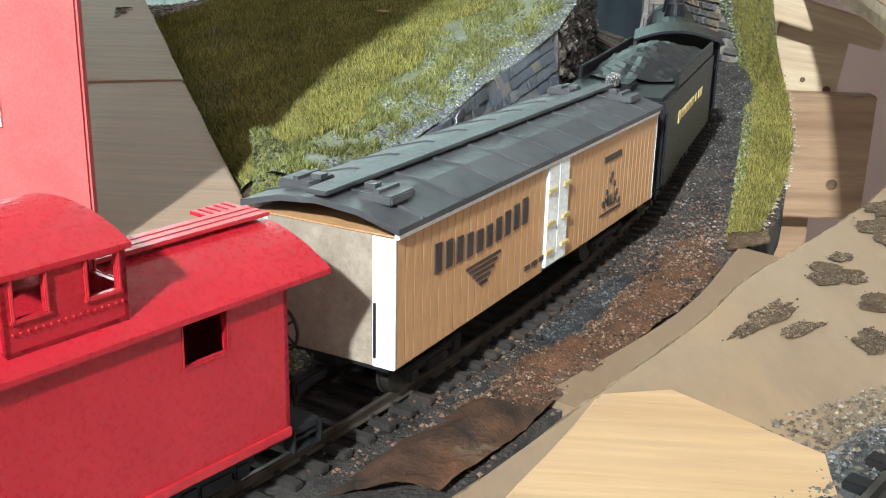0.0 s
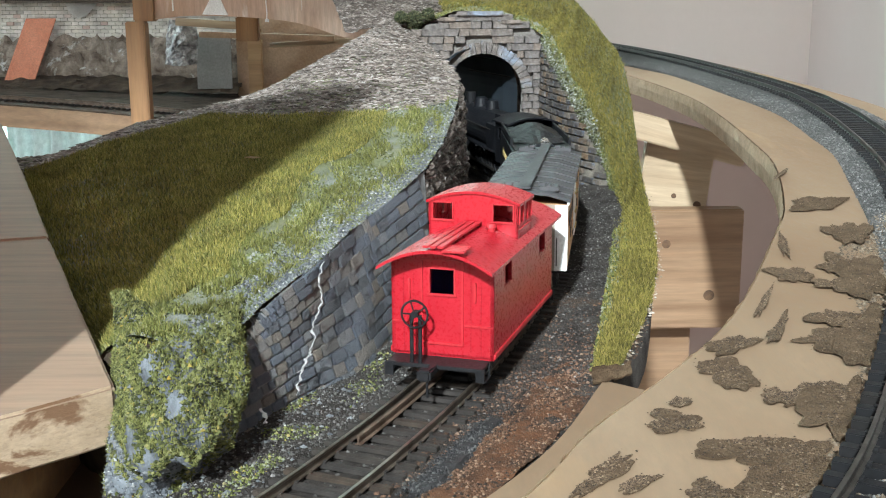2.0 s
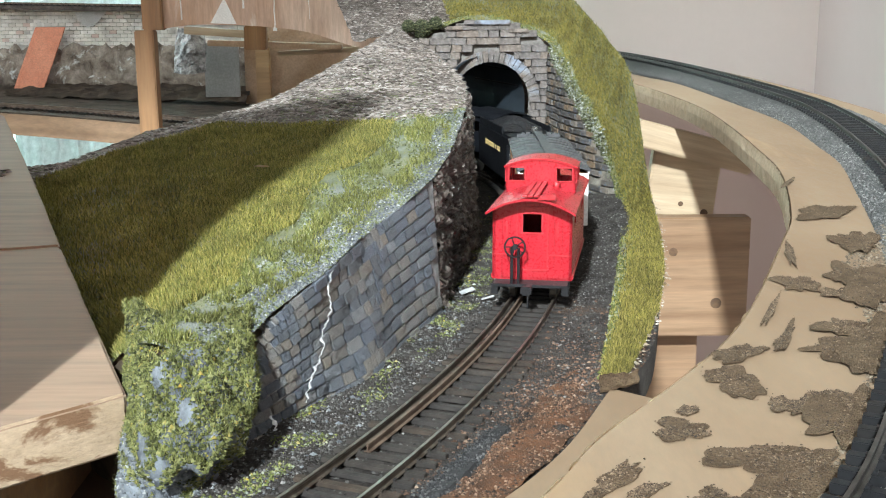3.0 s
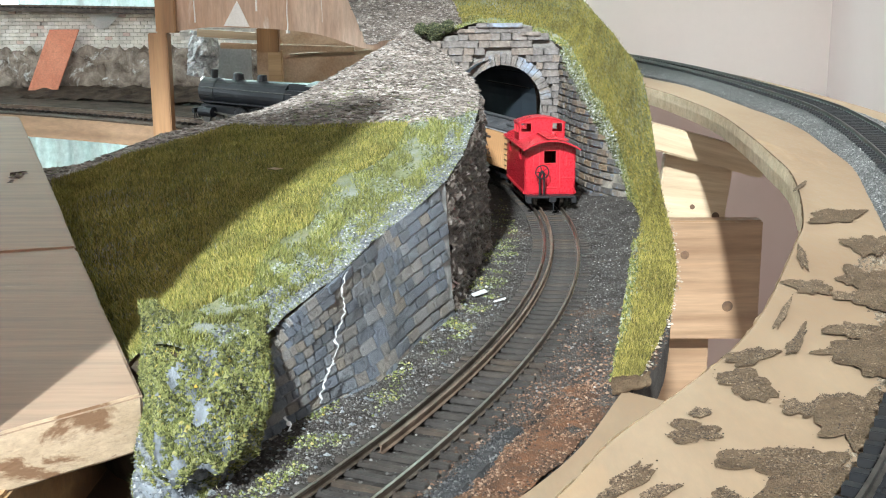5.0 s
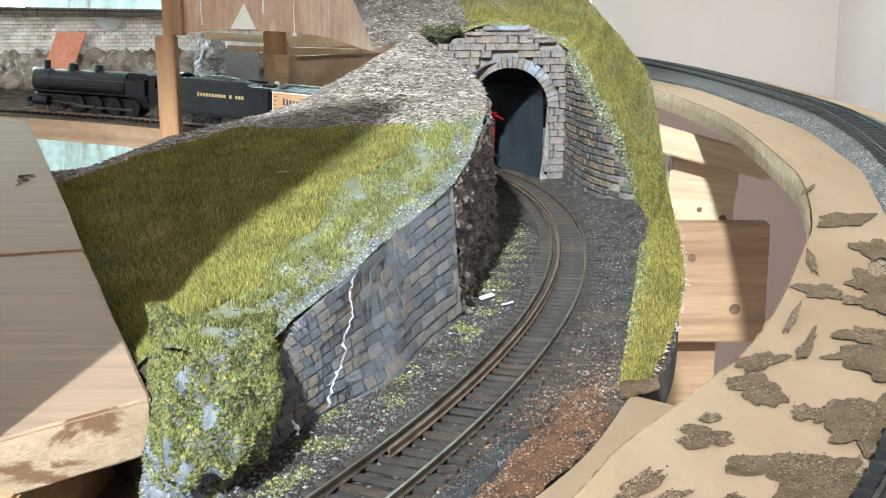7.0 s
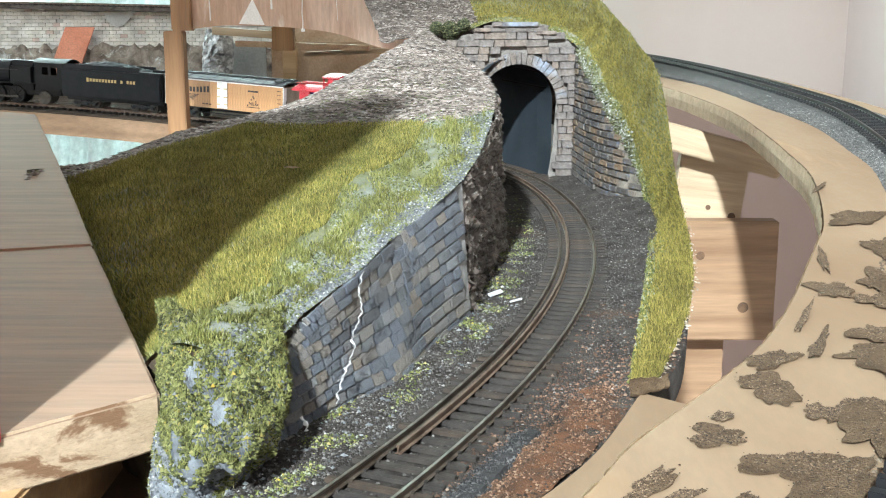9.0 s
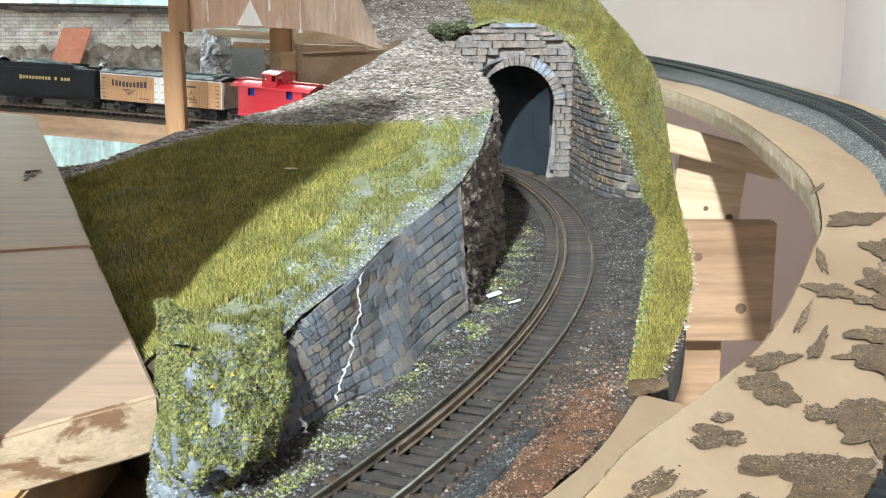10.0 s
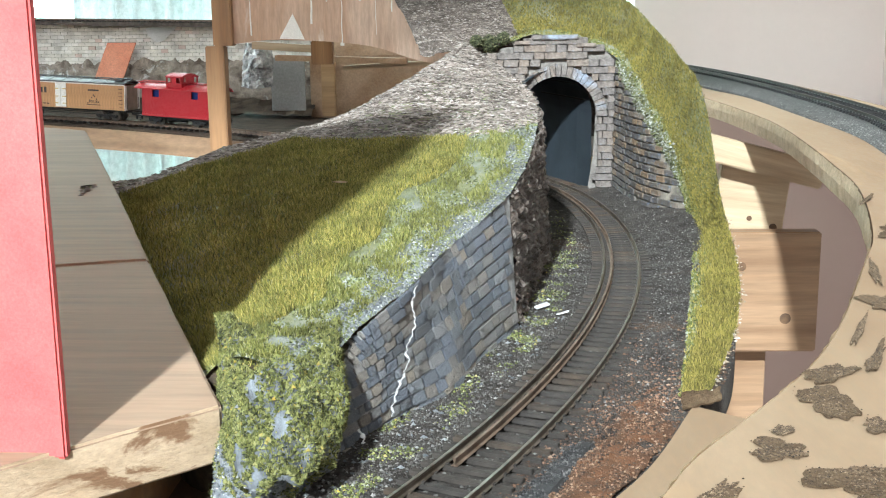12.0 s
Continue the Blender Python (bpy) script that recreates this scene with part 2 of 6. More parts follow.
GRASS_BANK = island_surf("bank_static_grass", [(0.0, (0.034, 0.032, 0.009)), (0.35, (0.130, 0.117, 0.024)), (0.75, (0.225, 0.188, 0.042)), (1.0, (0.31, 0.25, 0.085))])
STAIN_BITS = island_surf("stain_bits", [(0.0, (0.022, 0.014, 0.008)), (0.4, (0.064, 0.042, 0.026)), (0.85, (0.122, 0.084, 0.053)), (1.0, (0.20, 0.145, 0.095))])
TAN_BITS = island_surf("tan_bits", [(0.0, (0.05, 0.038, 0.026)), (0.4, (0.115, 0.088, 0.062)), (0.8, (0.18, 0.14, 0.10)), (1.0, (0.28, 0.23, 0.17))])
RAW_EDGE = surf("raw_board_edge", (0.30, 0.215, 0.135), (0.44, 0.33, 0.225), 40, 500, 0.75, 0.6, 0.0006, stretch=(1, 1, 2.5), spots=(30, (0.15, 0.080, 0.040), 0.54, 0.60))
KNOT = surf("brown_knot", (0.05, 0.027, 0.014), (0.13, 0.07, 0.035), 200, 900, 0.6, 0.4, 0.0004)
SLATE = surf("dull_slate", (0.014, 0.0135, 0.014), (0.038, 0.036, 0.037), 60, 500, 0.75, 0.4, 0.0004, spec=0.25)
WING_JOINT = surf("tan_joint", (0.11, 0.10, 0.085), (0.28, 0.25, 0.21), 120, 800, 0.9, 0.7, 0.0005, spec=0.2)
RUST_BITS = island_surf("rust_bits", [(0.0, (0.03, 0.02, 0.015)), (0.5, (0.09, 0.05, 0.032)), (0.88, (0.15, 0.085, 0.055)), (1.0, (0.26, 0.19, 0.14))])
OUTSIDE = glow("daylight_garden", (0.55, 0.86, 0.82), 3.0)
CURTAIN = surf("white_curtain", (0.7, 0.71, 0.72), (0.8, 0.81, 0.82), 4, 80, 0.9, 0.1, 0.001)


# ---- building helpers ----
def mesh_object(name, bm, material, parent=None, label="", smooth=False):
    me = bpy.data.meshes.new(name)
    bm.to_mesh(me)
    bm.free()
    me.materials.append(material)
    if smooth:
        me.shade_smooth()
    ob = new(name, me)
    if parent:
        ob.parent = parent
    if label:
        ob["label"] = label
    return ob


def part(name, bm, material, parent, label="", smooth=False):
    return mesh_object(name, bm, material, parent, label, smooth)


def thing(name, label, category, group="", kind="", at=None):
    ob = new(name)
    ob.empty_display_size = 0.01
    if at is not None:
        ob.matrix_basis = at
    return tagged(ob, label, category, group, kind)


def box(bm, c, s, rz=0.0, bevel=0.0, m=None):
    """A box of size s round c, into bm."""
    mat = (m or Matrix.Identity(4)) @ Matrix.Translation(c) @ Matrix.Rotation(rz, 4, "Z") @ Matrix.Diagonal((*s, 1))
    r = bmesh.ops.create_cube(bm, size=1, matrix=mat)
    if bevel:
        es = list({e for v in r["verts"] for e in v.link_edges})
        bmesh.ops.bevel(bm, geom=es, offset=bevel, segments=2, affect="EDGES", clamp_overlap=True)
    return bm


def a_box(c, s, rz=0.0, bevel=0.0):
    return box(bmesh.new(), c, s, rz, bevel)


def cyl(bm, a, b, r, r2=None, seg=12):
    a, b = Vector(a), Vector(b)
    d = b - a
    mat = Matrix.Translation((a + b) / 2) @ d.to_track_quat("Z", "Y").to_matrix().to_4x4()
    bmesh.ops.create_cone(bm, cap_ends=True, segments=seg, radius1=r, radius2=r if r2 is None else r2, depth=d.length, matrix=mat)
    return bm


def ring(bm, c, axis, r, w, seg=20, tube=6):
    """A torus."""
    q = Vector(axis).to_track_quat("Z", "Y").to_matrix()
    vs = []
    for i in range(seg):
        a = 2 * math.pi * i / seg
        for j in range(tube):
            b = 2 * math.pi * j / tube
            p = Vector(((r + w * math.cos(b)) * math.cos(a), (r + w * math.cos(b)) * math.sin(a), w * math.sin(b)))
            vs.append(bm.verts.new(Vector(c) + q @ p))
    for i in range(seg):
        for j in range(tube):
            k, l = (i + 1) % seg, (j + 1) % tube
            bm.faces.new((vs[i * tube + j], vs[k * tube + j], vs[k * tube + l], vs[i * tube + l]))
    return bm


def curve_pts(ctrl, n):
    """n points along a smooth line through the control points."""
    c = [Vector(p) for p in ctrl]
    c = [2 * c[0] - c[1]] + c + [2 * c[-1] - c[-2]]
    out = []
    for k in range(n):
        u = k / (n - 1) * (len(c) - 3)
        i = min(int(u), len(c) - 4)
        t = u - i
        p0, p1, p2, p3 = c[i:i + 4]
        out.append(0.5 * (2 * p1 + (p2 - p0) * t + (2 * p0 - 5 * p1 + 4 * p2 - p3) * t * t + (3 * p1 - p0 - 3 * p2 + p3) * t ** 3))
    return out


def loft(guides, n, m, rough=0.0, freq=60.0, up=(0, 0, 1), skirt=0.0):
    """A sheet laid smoothly over guide lines, as bmesh and as a grid of points."""
    lines = [curve_pts(g, n) for g in guides]
    grid = []
    for i in range(n):
        row = curve_pts([l[i] for l in lines], m) if len(lines) > 2 else [lines[0][i].lerp(lines[1][i], j / (m - 1)) for j in range(m)]
        grid.append([p + Vector(up) * rough * (noise.noise(p * freq) + 0.5 * noise.noise(p * freq * 2.7)) for p in row])
    bm = bmesh.new()
    vs = [[bm.verts.new(p) for p in row] for row in grid]
    for i in range(n - 1):
        for j in range(m - 1):
            bm.faces.new((vs[i][j], vs[i + 1][j], vs[i + 1][j + 1], vs[i][j + 1]))
    if skirt:
        rim = [e for e in bm.edges if e.is_boundary]
        r = bmesh.ops.extrude_edge_only(bm, edges=rim)
        for v in [g for g in r["geom"] if isinstance(g, bmesh.types.BMVert)]:
            v.co.z -= skirt
    bmesh.ops.recalc_face_normals(bm, faces=bm.faces)
    return bm, grid


def sheet_at(grid, u, v):
    """The point and normal of a grid of points at 0..1, 0..1."""
    n, m = len(grid), len(grid[0])
    x, y = min(u, 0.9999) * (n - 1), min(v, 0.9999) * (m - 1)
    i, j = int(x), int(y)
    a, b, c, d = grid[i][j], grid[i + 1][j], grid[i][j + 1], grid[i + 1][j + 1]
    p = a.lerp(b, x - i).lerp(c.lerp(d, x - i), y - j)
    nn = (b - a).cross(c - a)
    if nn.z < 0:
        nn = -nn
    return p, nn.normalized() if nn.length > 1e-12 else Vector((0, 0, 1))


def stuff(name, verts, faces, material, label, parent=None):
    me = bpy.data.meshes.new(name)
    me.from_pydata(verts, [], faces)
    me.materials.append(material)
    ob = new(name, me)
    if parent:
        ob.parent = parent
        return tagged(ob, label, kind="stuff")
    return tagged(ob, label, "", kind="stuff")


RNG = np.random.default_rng(7)


def blades(places, length, width, lean=0.5):
    """Grass fibres: one thin triangle at each place."""
    vs, fs = [], []
    for p, n in places:
        a = RNG.uniform(0, 6.283)
        l = length * RNG.uniform(0.55, 1.25)
        t = Vector((math.cos(a), math.sin(a), 0)) * width * 0.5
        tip = p + (Vector((0, 0, 1)) * 0.75 + n * 0.35 + Vector(RNG.normal(0, lean, 3)) * 0.6).normalized() * l
        k = len(vs)
        vs += [p - t, p + t, tip]
        fs.append((k, k + 1, k + 2))
    return vs, fs


def pebbles(places, lo, hi, flat=0.7, long=1.0):
    """Small uneven stones: squashed octahedra."""
    vs, fs = [], []
    base = [(1, 0, 0), (0, 1, 0), (-1, 0, 0), (0, -1, 0), (0, 0, 1), (0, 0, -0.6)]
    tri = [(0, 1, 4), (1, 2, 4), (2, 3, 4), (3, 0, 4), (1, 0, 5), (2, 1, 5), (3, 2, 5), (0, 3, 5)]
    for p, n in places:
        s = lo + (hi - lo) * RNG.random() ** 2.2
        a = RNG.uniform(0, 6.283)
        ca, sa = math.cos(a), math.sin(a)
        k = len(vs)
        j = RNG.uniform(0.65, 1.35, (6, 3))
        for (x, y, z), q in zip(base, j):
            x, y, z = x * q[0] * s * long, y * q[1] * s, z * q[2] * s * flat
            vs.append((p.x + ca * x - sa * y, p.y + sa * x + ca * y, p.z + z + s * 0.15))
        fs += [(k + f[0], k + f[1], k + f[2]) for f in tri]
    return vs, fs


# ---- the railway line ----
CX, CY, RAD = -0.8065, 0.6308, 0.8795
BX, BY, BTH, BKAP = -0.2, 1.049, radians(151.4), 1.35     # the line behind the hill


def back_line(k):
    if k > 0.42:
        x, y, a = back_line(0.42)
        return x + (k - 0.42) * math.cos(a), y + (k - 0.42) * math.sin(a), a
    a = BTH + BKAP * k
    return BX + (math.sin(a) - math.sin(BTH)) / BKAP, BY - (math.cos(a) - math.cos(BTH)) / BKAP, a


def line_table():
    """The whole centre line, in steps: distance, x, y, height."""
    pts = []
    for i in range(141):
        s = -0.98 + i * (0.12 + 0.98) / 140
        pts.append((CX + RAD * math.cos(s / RAD), CY + RAD * math.sin(s / RAD), 0.0))
    x0, y0 = pts[-1][:2]
    a0 = 0.12 / RAD + math.pi / 2
    x1, y1, a1 = back_line(-0.08)
    d = math.hypot(x1 - x0, y1 - y0) * 1.05
    for i in range(1, 60):
        t = i / 60
        h = (2 * t ** 3 - 3 * t ** 2 + 1, t ** 3 - 2 * t ** 2 + t, -2 * t ** 3 + 3 * t ** 2, t ** 3 - t ** 2)
        pts.append((h[0] * x0 + h[1] * d * math.cos(a0) + h[2] * x1 + h[3] * d * math.cos(a1),
                    h[0] * y0 + h[1] * d * math.sin(a0) + h[2] * y1 + h[3] * d * math.sin(a1), 0.0155 * (3 * t * t - 2 * t ** 3)))
    for i in range(161):
        k = -0.08 + i * 0.01
        x, y, _ = back_line(k)
        pts.append((x, y, 0.0195 + 0.05 * k if k < 0.42 else 0.0405))
    p = np.array(pts)
    s = np.r_[0, np.cumsum(np.hypot(*np.diff(p[:, :2], axis=0).T))] - 0.98
    return s, p


LINE_S, LINE_P = line_table()


def on_line(s):
    return Vector([float(np.interp(s, LINE_S, LINE_P[:, i])) for i in range(3)])


def line_pose(s, half=0.03):
    """The pose of a vehicle whose middle is s along the line, on two bogies."""
    a, b = on_line(s - half), on_line(s + half)
    d = b - a
    m = (a + b) / 2
    return Matrix.Translation(m) @ Euler((0, -math.atan2(d.z, math.hypot(d.x, d.y)), math.atan2(d.y, d.x))).to_matrix().to_4x4()


def sweep(bm, pts, profile):
    """A profile (offset to the right, height) drawn along points."""
    rows = []
    for i, p in enumerate(pts):
        d = (pts[min(i + 1, len(pts) - 1)] - pts[max(i - 1, 0)])
        d.z = 0
        d.normalize()
        r = Vector((d.y, -d.x, 0))
        rows.append([bm.verts.new(p + r * u + Vector((0, 0, w))) for u, w in profile])
    n = len(profile)
    for a, b in zip(rows, rows[1:]):
        for j in range(n):
            bm.faces.new((a[j], b[j], b[(j + 1) % n], a[(j + 1) % n]))
    bm.faces.new(rows[0])
    bm.faces.new(rows[-1][::-1])
    bmesh.ops.recalc_face_normals(bm, faces=bm.faces)
    return bm


def rail_profile(o, top=0.0, h=0.0024):
    """A flat-bottomed rail, head up at top."""
    z = top
    return [(o - 0.00042, z), (o + 0.00042, z), (o + 0.00042, z - 0.0006), (o + 0.00016, z - 0.0009), (o + 0.00016, z - h + 0.0004),
            (o + 0.0009, z - h + 0.0002), (o + 0.0009, z - h), (o - 0.0009, z - h), (o - 0.0009, z - h + 0.0002), (o - 0.00016, z - h + 0.0004), (o - 0.00016, z - 0.0009), (o - 0.00042, z - 0.0006)]


def tie_mesh(name, w, l, h):
    bm = a_box((0, 0, -h / 2), (w, l, h), bevel=0.0002)
    for sy in (-1, 1):
        for e in (-0.0012, 0.0012):
            box(bm, (0, sy * 0.00845 + e, 0.0002), (w * 0.55, 0.0007, 0.0006))
    me = bpy.data.meshes.new(name)
    bm.to_mesh(me)
    bm.free()
    return me


def track(name, pts, label, tie_mat, pitch, guard=None, gauge=0.01725, rail_mat=None, tie_from=0, tie_h=0.002, tie_l=0.0295):
    """A track of two rails on sleepers along points, which lie at the height of the rail heads."""
    t = thing(name, label, "track", kind="structure")
    for o in (-gauge / 2, gauge / 2):
        part("rail", sweep(bmesh.new(), pts, rail_profile(o)), rail_mat or RAIL, t)
    if guard:
        a, b, o = guard
        part("check_rail", sweep(bmesh.new(), pts[a:b], rail_profile(o, 0.0004)), RAIL_RUST, t, "rusty brown check rail")
    me = tie_mesh("sleeper", 0.0022 if tie_l > 0.028 else 0.0026, tie_l, tie_h)
    me.materials.append(tie_mat)
    acc, count = 0.0, 0
    for p, q in zip(pts[tie_from:], pts[tie_from + 1:]):
        d = q - p
        l = d.length
        while acc < l and count < 295:
            ob = new("sleeper", me)
            ob.parent = t
            c = p + d * (acc / l)
            ob.matrix_basis = pose(c.x, c.y, c.z - 0.0022, 0, 0, math.degrees(math.atan2(d.y, d.x)) + random.uniform(-1.2, 1.2))
            acc += pitch
            count += 1
        acc -= l
    return t


# ---- the room ----
def slab(name, c, s, material, label, kind="structure", bevel=0.0):
    return tagged(mesh_object(name, a_box(c, s, 0, bevel), material), label, kind=kind)


FLOOR_Z = -0.85
slab("floor", (0, 0.4, FLOOR_Z - 0.05), (5.2, 5.6, 0.1), FLOOR_M, "brown wooden floor of the room")
slab("ceiling", (0, 1.025, 1.75), (5.2, 4.35, 0.1), CEIL, "plain white ceiling of the room")
slab("wall_right", (0.86, 0.4, 0.45), (0.1, 5.6, 2.6), WALL_PINK_DARKENED, "pink side wall, its colour darkened against the side fill")
# unseen left wall; its opening is added for the side fill lamp
slab("wall_left", (-2.3, -0.95, 0.45), (0.1, 2.9, 2.6), WALL_PINK, "pinkish white painted wall")
slab("wall_left_far", (-2.3, 2.65, 0.45), (0.1, 1.1, 2.6), WALL_PINK, "pinkish white painted wall")
slab("wall_left_below", (-2.3, 1.3, -0.42), (0.1, 1.6, 0.86), WALL_PINK, "painted wall below the added side opening")
slab("wall_left_above", (-2.3, 1.3, 1.5), (0.1, 1.6, 0.5), WALL_PINK, "painted wall above the added side opening")
# the far wall: solid beside a wide window
slab("wall_north", (0.60, 2.25, 0.45), (0.58, 0.1, 2.6), WALL_PINK, "pinkish white painted wall beside the window")
slab("wall_north_below", (-0.97, 2.25, -0.62), (2.55, 0.1, 0.46), WALL_PINK, "painted wall below the window")
slab("wall_north_above", (-0.97, 2.25, 1.42), (2.55, 0.1, 0.66), WALL_PINK, "painted wall above the window")
# added sheet that makes the lower wall darker and browner than the rest
slab("wainscot", (0.5, 2.19, -0.44), (1.1, 0.01, 0.82), WALL_LOW, "mauve brown sheet added over the lower wall")
# the wall behind, with the window that the daylight comes through
slab("wall_south_left", (-2.0, -1.10, 0.45), (0.6, 0.1, 2.6), WALL_PINK, "painted wall beside the window")
slab("wall_south_right", (0.95, -1.10, 0.45), (0.3, 0.1, 2.6), WALL_PINK, "painted wall beside the window")
slab("wall_south_below", (-0.45, -1.10, -0.45), (2.5, 0.1, 0.8), WALL_PINK, "painted wall below the window")
# unseen strip, hung low enough to keep direct sun off the far line
slab("wall_south_above", (-0.45, -1.10, 1.6175), (2.5, 0.1, 0.165), WALL_PINK, "painted wall above the window")

win = thing("window_1", "tall window with white frame and pale curtains", "window", kind="structure")
part("backdrop", a_box((-1.02, 2.42, 0.3), (3.0, 0.01, 2.2)), OUTSIDE, win, "bright blurred garden daylight")
for x in (-2.18, -1.62, -1.28, -0.72, -0.42, 0.14):
    part("window_frame", a_box((x, 2.24, 0.35), (0.06, 0.06, 1.5), bevel=0.004), WHITE, win)
for z in (-0.36, 0.27, 1.06):
    part("window_frame", a_box((-1.02, 2.25, z), (2.4, 0.05, 0.06), bevel=0.004), WHITE, win)


def curtain(x0, x1):
    pts = [Vector((x0 + (x1 - x0) * i / 40, 2.13 + 0.012 * math.sin(i * 1.3), -0.4)) for i in range(41)]
    bm = bmesh.new()
    lo, hi = [bm.verts.new(p) for p in pts], [bm.verts.new(p + Vector((0, 0, 1.5))) for p in pts]
    for i in range(40):
        bm.faces.new((lo[i], lo[i + 1], hi[i + 1], hi[i]))
    bmesh.ops.solidify(bm, geom=bm.faces[:], thickness=0.002)
    return tagged(mesh_object("curtain", bm, CURTAIN, smooth=True), "white gathered curtain beside the window", "curtain")


curtain(-0.80, -0.52)
curtain(0.05, 0.28)

# ---- ground of the main line ----
WALL_BASE = [(-0.052, 0.262, 0), (-0.0391, 0.287, 0), (-0.0311, 0.3035, 0), (-0.0153, 0.3276, 0), (-0.0049, 0.3659, 0), (0.0103, 0.4092, 0)]
ROCK_BASE = [(0.0103, 0.4092, 0), (0.0147, 0.4422, 0), (0.0225, 0.49, 0), (0.0300, 0.5405, 0), (0.034, 0.62, 0), (0.030, 0.70, 0), (0.022, 0.80, 0)]
WALL_TOP = [(-0.0434, 0.30, 0.0229), (-0.0373, 0.305, 0.0275), (-0.028, 0.324, 0.0325), (-0.0167, 0.370, 0.0361), (-0.0092, 0.39, 0.0397), (0.007, 0.424, 0.0475)]
ROCK_TOP = [(0.007, 0.424, 0.0475), (0.0168, 0.48, 0.0561), (0.0240, 0.53, 0.0640), (0.0277, 0.56, 0.0682), (0.0264, 0.62, 0.0768), (0.0133, 0.70, 0.0873), (0.006, 0.80, 0.094)]
EDGE_R = [(-0.02, 0.16, -0.004), (0.012, 0.215, -0.004), (0.041, 0.266, -0.003), (0.0631, 0.3109, -0.001), (0.0778, 0.3392, 0), (0.0934, 0.3961, 0), (0.1135, 0.4862, 0.002), (0.1249, 0.5715, 0.004), (0.133, 0.66, 0.01), (0.14, 0.82, 0.01)]
INNER_L = [(-0.20, 0.10, -0.004), (-0.13, 0.17, -0.004), (-0.075, 0.235, -0.004), (-0.045, 0.28, -0.003), (-0.024, 0.318, -0.003), (-0.010, 0.37, -0.003), (0.006, 0.42, -0.003), (0.02, 0.50, -0.003), (0.028, 0.60, -0.003), (0.01, 0.83, -0.003)]
MID = [(-0.11, 0.13, -0.0038), (-0.06, 0.19, -0.0038), (-0.018, 0.25, -0.0038), (0.008, 0.29, -0.0037), (0.025, 0.325, -0.0036), (0.041, 0.385, -0.0035), (0.060, 0.455, -0.0036), (0.071, 0.54, -0.0036), (0.075, 0.63, -0.0036), (0.07, 0.83, -0.0036)]
bm, GROUND_GRID = loft([INNER_L, MID, EDGE_R], 130, 46, 0.0009, 90, skirt=0.012)
tagged(mesh_object("ground", bm, GROUND, smooth=True), "dusty grey brown ballast ground with rusty patches", kind="structure")

# tunnel floor and the bed behind the hill
bm = bmesh.new()
sweep(bm, [on_line(0.19 + i * 0.02) for i in range(17)], [(-0.045, -0.0045), (0.035, -0.0045), (0.035, -0.012), (-0.045, -0.012)])
tagged(mesh_object("tunnel_floor", bm, GROUND), "dark ballast floor inside the tunnel", kind="structure")

main_pts = [on_line(-0.95 + i * 0.006) for i in range(208)]
track("track", main_pts, "weathered brown track with rusty check rail curving into the tunnel", TIE, 0.0068, guard=(95, 200, -0.0048), tie_from=60, tie_h=0.0014)

# ---- left hill ----
CREST = [(-0.185, 0.47, 0.046), (-0.168, 0.52, 0.045), (-0.139, 0.575, 0.0545), (-0.105, 0.61, 0.0605), (-0.081, 0.64, 0.068), (-0.053, 0.67, 0.083), (-0.029, 0.71, 0.097), (-0.016, 0.78, 0.107)]
G0 = [(-0.052, 0.272, 0.019), (-0.0400, 0.303, 0.0265), (-0.028, 0.324, 0.0330), (-0.0120, 0.383, 0.0388), (0.007, 0.424, 0.0480), (0.0220, 0.515, 0.0620), (0.0265, 0.62, 0.0770), (0.006, 0.79, 0.094)]
G1 = [(-0.073, 0.272, 0.026), (-0.060, 0.310, 0.032), (-0.049, 0.345, 0.0375), (-0.035, 0.41, 0.044), (-0.015, 0.46, 0.053), (0.002, 0.53, 0.065), (0.009, 0.63, 0.080), (-0.003, 0.79, 0.099)]
G2 = [(-0.100, 0.30, 0.004), (-0.100, 0.36, 0.026), (-0.085, 0.41, 0.0405), (-0.070, 0.465, 0.0475), (-0.050, 0.52, 0.055), (-0.025, 0.58, 0.068), (-0.010, 0.65, 0.085), (-0.010, 0.79, 0.104)]
G3 = [(-0.155, 0.385, 0.016), (-0.152, 0.46, 0.037), (-0.130, 0.50, 0.0465), (-0.108, 0.545, 0.0535), (-0.080, 0.585, 0.062), (-0.048, 0.625, 0.077), (-0.023, 0.69, 0.093), (-0.014, 0.79, 0.106)]
bm, HILL_GRID = loft([G0, G1, G2, G3, CREST], 110, 70, 0.0011, 70)
hill = tagged(mesh_object("hill_left", bm, HILL_SOIL, smooth=True), "sloping model hillside with moss and grass", kind="structure")
# sheet below the front rim, its dark colour standing for the gap's shade
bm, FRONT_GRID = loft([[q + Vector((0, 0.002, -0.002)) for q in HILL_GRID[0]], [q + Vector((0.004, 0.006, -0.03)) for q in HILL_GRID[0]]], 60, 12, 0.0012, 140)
tagged(mesh_object("hill_left_front", bm, EARTH_AND_SHADE, smooth=True), "hill front sheet, coloured dark for the shaded gap", kind="structure")
BACK_FOOT = [(p[0] - 0.03, p[1] + 0.05, p[2] - 0.07) for p in CREST]
bm, _ = loft([CREST, BACK_FOOT], 50, 8, 0.001, 80)
tagged(mesh_object("hill_left_back", bm, BARK, smooth=True), "dark far slope of the model hill", kind="structure")


# ---- retaining wall of stone blocks, and the rough rock beyond ----
def face_between(base, top, n, m, rough, freq, push=(0.0, 0.0, 0.0)):
    b = [Vector(p) - Vector((0, 0, 0.006)) for p in base]
    return loft([b, top], n, m, rough, freq, up=push)


